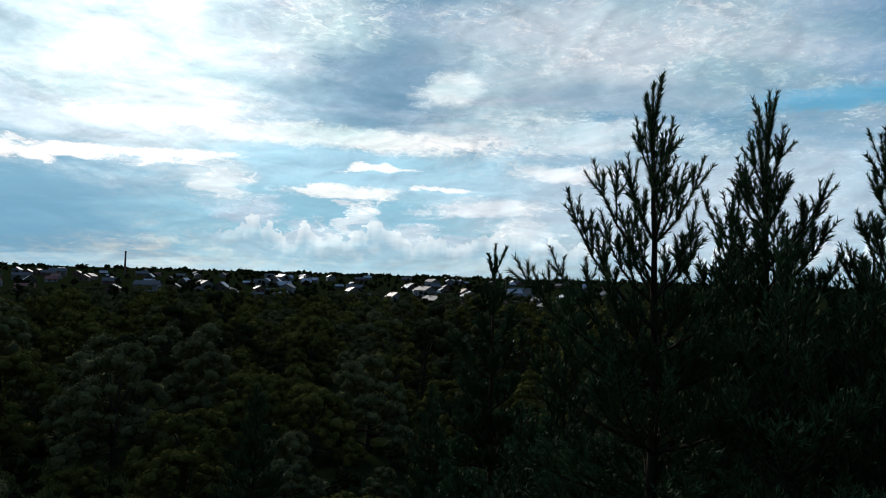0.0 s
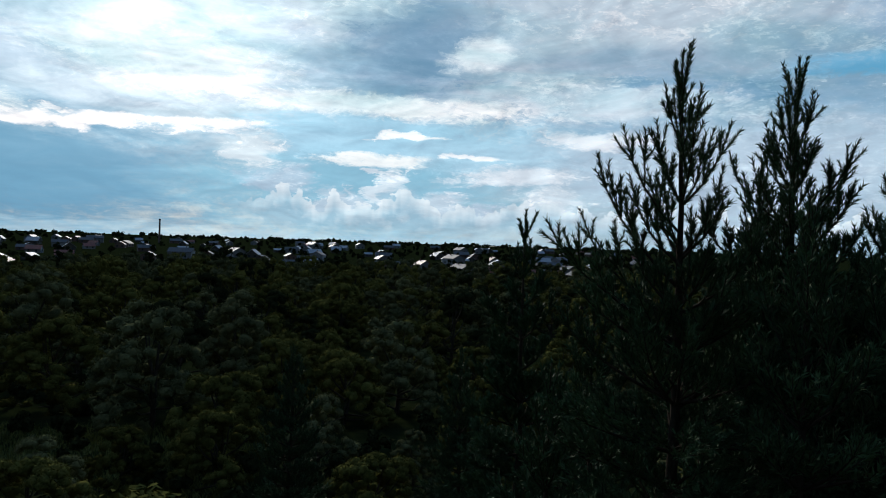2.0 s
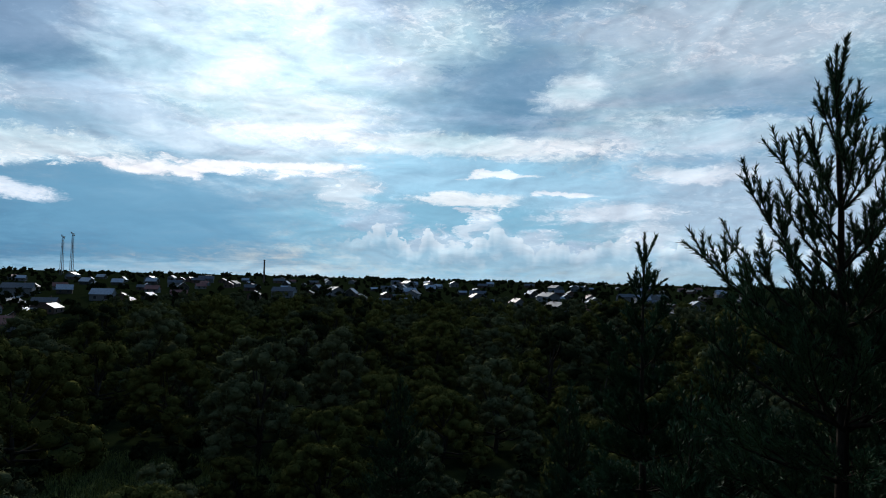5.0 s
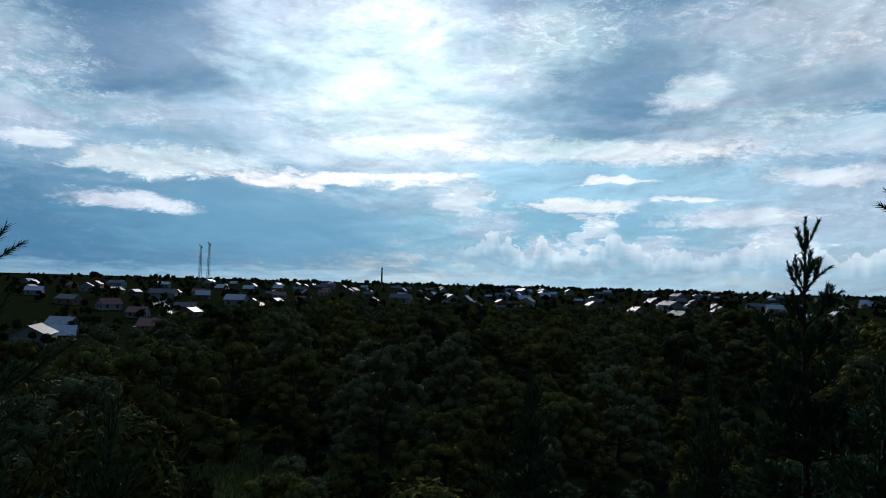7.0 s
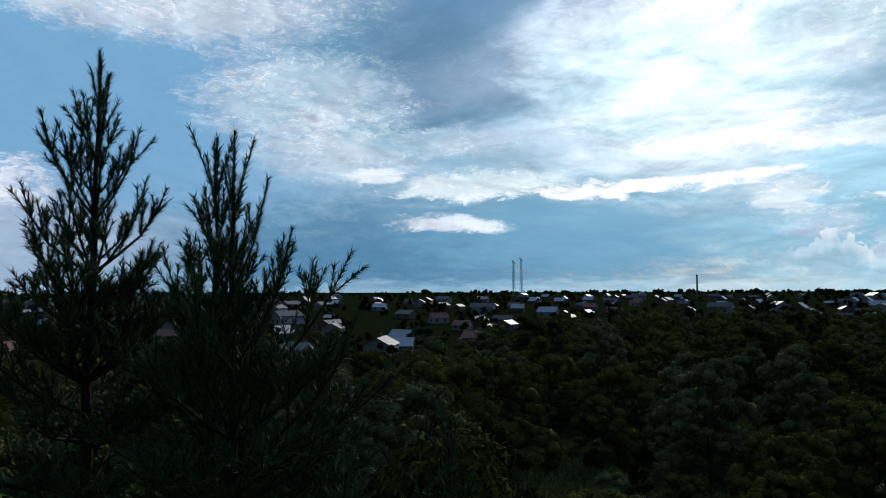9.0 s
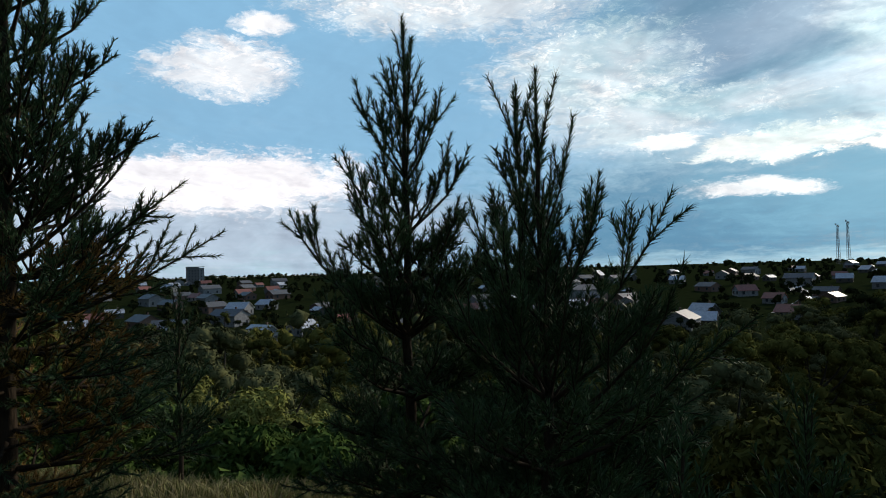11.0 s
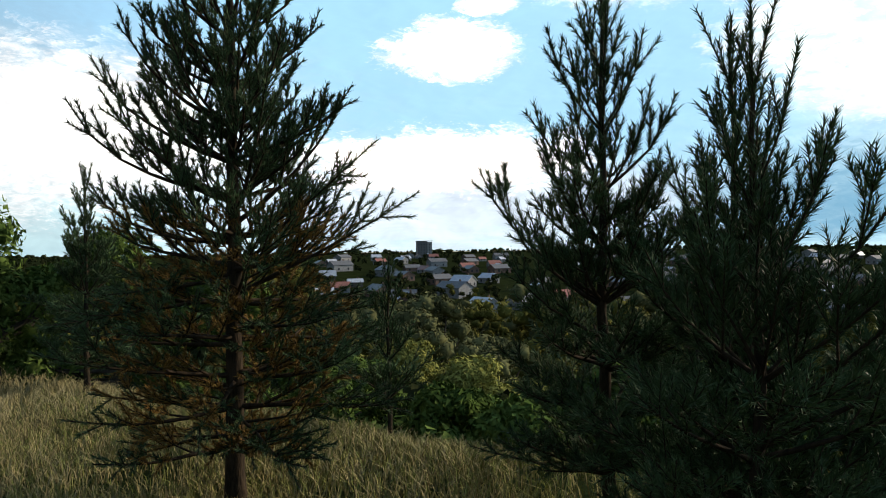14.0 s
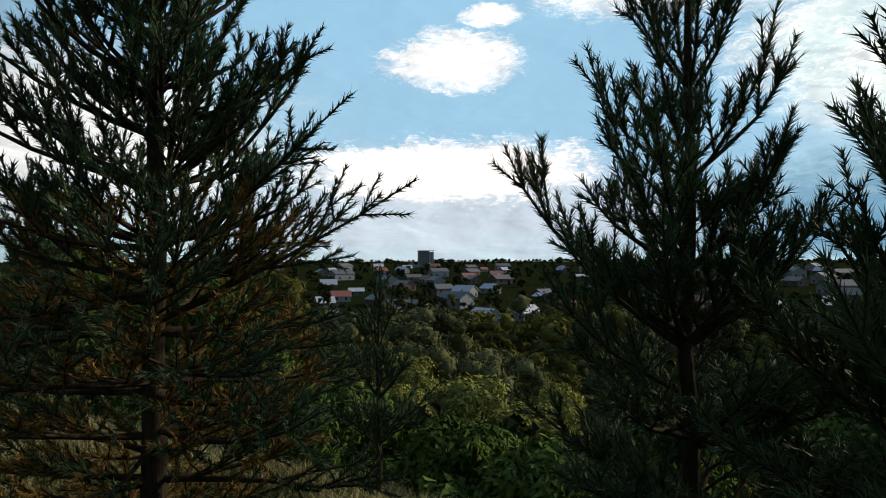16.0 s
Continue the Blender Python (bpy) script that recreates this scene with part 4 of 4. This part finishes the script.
def smokestack():
    x, y = at(24.65, 760)
    ob = new("factory_chimney")
    z = float(land(x, y))
    ob.location = (x, y, z)
    tagged(ob, "slim dark brick factory chimney over village roofs", "chimney")
    h = 1.65 + 760 * math.tan(radians(1.25)) - z
    zz = np.linspace(-1, h, 8)
    v, f = tubes([(np.stack([zz * 0, zz * 0, zz], 1), np.linspace(1.15, 0.75, 8))], 16)
    child("shaft", quick_mesh("shaft", v, f, CHIM), ob)
    v, f = tubes([(np.array([[0, 0, h - 1.2], [0, 0, h - 1.0], [0, 0, h + 0.1]]), np.array([0.8, 1.0, 1.0]))], 16)
    child("rim", quick_mesh("rim", v, f, CHIM), ob)


smokestack()


def block():
    x, y = at(89.9, 820)
    ob = new("tower_block")
    ob.location = (x, y, float(land(x, y)))
    ob.rotation_euler = (0, 0, radians(100))
    tagged(ob, "tall pale concrete block above the village roofs", "building")
    top = 0.9 + 820 * math.tan(radians(0.85)) - ob.location.z
    bm = bmesh.new()
    box(bm, -9, 3, -6, 6, -2, top)
    part("wall", bm, ROOF_B, ob, "dark grey half")
    bm = bmesh.new()
    box(bm, 3.01, 9, -5, 5, -2, top - 1)
    part("wall", bm, WALL_A, ob, "pale half")
    bm = bmesh.new()
    box(bm, -9.4, 9.4, -6.4, 6.4, top + 0.01, top + 0.5)
    part("roof", bm, ROOF_B, ob)
    for s in (-1, 1):
        for i in range(5):
            for j in range(5):
                bm = bmesh.new()
                cx, cz = -7.4 + 3.3 * i, 2 + j * (top - 3) / 5
                dy = 6 if cx < 3 else 5
                box(bm, cx - 0.7, cx + 0.7, s * dy - 0.05, s * dy + 0.05, cz - 0.8, cz + 0.8)
                part("window", bm, GLASS, ob, "dark window")


block()
retire(near_protos)
retire(mid_protos)
retire(far_protos)


# ---- lookout: grass and shrubs ----
def grass(name, n, x0, x1, y0, y1, tall, mat, label, seed, wide=0.004):
    rng = np.random.default_rng(seed)
    x, y = rng.uniform(x0, x1, n), rng.uniform(y0, y1, n)
    tuft = np.sin(x * 3.1 + 1.3 * np.sin(y * 2.3)) + np.sin(y * 3.7 + x) + rng.normal(0, 0.8, n)
    edge = np.minimum(np.minimum(x - x0, x1 - x), np.minimum(y - y0, y1 - y)) / 1.6
    keep = (tuft > -1.5) & (rng.random(n) < edge + 0.15 * np.sin(3 * x) * np.sin(2.6 * y))
    x, y = x[keep], y[keep]
    n = len(x)
    p = np.stack([x, y, land(x, y)], 1)
    h = tall * rng.uniform(0.45, 1.2, (n, 1))
    a = rng.uniform(0, 6.283, n)
    side = np.stack([np.cos(a), np.sin(a), 0 * a], 1) * wide
    bend = np.stack([rng.normal(0, 0.34, n), rng.normal(0, 0.34, n), np.ones(n)], 1)
    mid = p + bend * h * 0.55 * [[0.6, 0.6, 1]]
    tip = p + bend * h * [[1.5, 1.5, 0.95]]
    v = np.stack([p - side, p + side, mid + side * 0.8, mid - side * 0.8, tip - side * 0.25, tip + side * 0.25], 1).reshape(-1, 3)
    i = np.arange(n)[:, None] * 6
    f = np.concatenate([i + [[0, 1, 2, 3]], i + [[3, 2, 5, 4]]])
    tagged(new(name, quick_mesh(name, v, f, mat)), label, "grass", kind="stuff")


grass("dry_grass", 120000, -12.6, 4.5, -7.5, 2.4, 0.16, GRASS, "dry golden grass on the hilltop", 1)
grass("green_grass", 85000, -11, 5.0, -5.0, 4.0, 0.15, GRASS_GREEN, "green grass at the brow of the slope", 2)
grass("meadow_grass", 26000, -40, -12, 24, 54, 0.5, GRASS_GREEN, "green grass of a glade in the valley", 3, 0.02)


def shrub(x, y, H, R, seed, mat, label, size=0.06, n=46, per=190):
    ob = broadleaf("shrub", seed, H, R, n, per, size, mat, label, "shrub", base=0.04, stems=3, clump=0.24, sub=1, heart=0.42)
    ob.location = (x, y, float(land(x, y)) - 0.05)
    ob["group"] = "shrubs on the slope"
    return ob


shrub(-9.4, 1.2, 0.9, 1.0, 201, LEAF_GREEN, "dense green shrub below the brow of the slope")
shrub(-10.6, 2.8, 1.9, 1.5, 202, LEAF_GREEN, "tall dense green shrub on the slope")
shrub(-12.4, 0.4, 1.2, 1.4, 203, LEAF_GREEN, "low dense green shrub on the slope")
shrub(-8.4, 3.4, 1.5, 1.2, 204, LEAF_GREEN, "dense green shrub below the brow of the slope")
shrub(-11.4, -1.0, 1.3, 1.2, 213, LEAF_GREEN, "low green shrub behind the browning pine")
shrub(-6.2, 4.6, 1.8, 1.3, 205, LEAF, "olive shrub behind young pines")
shrub(-3.6, 5.8, 1.5, 1.2, 206, LEAF, "olive shrub behind young pines")
shrub(-12.0, -6.2, 2.9, 1.5, 207, LEAF_GREEN, "broad leafy bush at the edge of dry grass")
shrub(-11.6, -7.2, 2.6, 1.3, 208, LEAF_GREEN, "broad leafy bush at the edge of dry grass")
shrub(-13.2, -4.9, 3.0, 1.6, 216, LEAF_GREEN, "broad leafy bush at the edge of dry grass")
shrub(-14.6, -3.5, 2.9, 1.6, 217, LEAF_GREEN, "broad leafy bush at the edge of dry grass")
shrub(-10.0, 0.4, 0.9, 0.9, 218, LEAF_GREEN, "low leafy bush below the brow of the slope")
shrub(-14.0, -2.6, 2.0, 1.4, 209, LEAF_GREEN, "leafy bush at the edge of dry grass")
shrub(-18.5, 1.4, 3.4, 1.6, 210, LEAF_YELLOW, "yellow-green young tree lit by the sky", 0.07, 44, 200)
shrub(-24.0, 3.4, 4.4, 2.2, 211, LEAF_YELLOW, "yellow-green rounded tree on the lower slope", 0.09, 44, 200)
shrub(-27.0, -0.4, 5.6, 2.4, 212, LEAF_YELLOW, "yellow-green rounded tree on the lower slope", 0.09, 44, 200)
shrub(-21.5, -1.4, 3.6, 1.8, 214, LEAF_YELLOW, "yellow-green bush on the lower slope", 0.08, 40, 180)
shrub(-30.0, 5.0, 6.0, 2.6, 215, LEAF_YELLOW, "yellow-green rounded tree on the lower slope", 0.1, 44, 200)


# ---- road and fields across the valley ----
def strip(name, pts, width, mat, label, lift):
    """A band along a line of (bearing, distance), laid on the land."""
    p = np.array([at(b, r) for b, r in pts])
    t = np.linspace(0, len(p) - 1, 60)
    q = np.stack([np.interp(t, np.arange(len(p)), p[:, i]) for i in (0, 1)], 1)
    for _ in range(4):
        q[1:-1] = (q[:-2] + 2 * q[1:-1] + q[2:]) / 4
    d = np.gradient(q, axis=0)
    d /= np.linalg.norm(d, axis=1)[:, None]
    side = np.stack([-d[:, 1], d[:, 0]], 1) * width / 2
    v = []
    for e in (-1, 0, 1):
        xy = q + side * e
        v.append(np.concatenate([xy, (land(xy[:, 0], xy[:, 1]) + lift)[:, None]], 1))
    n = len(q)
    v = np.concatenate(v)
    i = np.arange(n - 1)[:, None]
    f = np.concatenate([i + [[0, n, n + 1, 1]], i + [[n, 2 * n, 2 * n + 1, n + 1]]])
    f = np.stack([f[:, 0], f[:, 3], f[:, 2], f[:, 1]], 1) if width > 0 else f
    tagged(new(name, quick_mesh(name, v, f, mat)), label, name.split("_")[0], kind="structure")


strip("road", ((43.4, 285), (42.4, 315), (41.0, 340), (40.9, 362), (42.2, 382), (42.4, 410), (41.0, 440)), 7, TRACK, "pale winding road between village houses", 0.25)
strip("field", ((100, 1350), (92, 1380), (84, 1360), (76, 1380), (68, 1350)), 300, FIELD, "pale stubble field below the skyline", 1.2)
strip("field", ((2, 1500), (-4, 1480), (-10, 1500)), 200, FIELD, "pale stubble field below the skyline", 1.2)
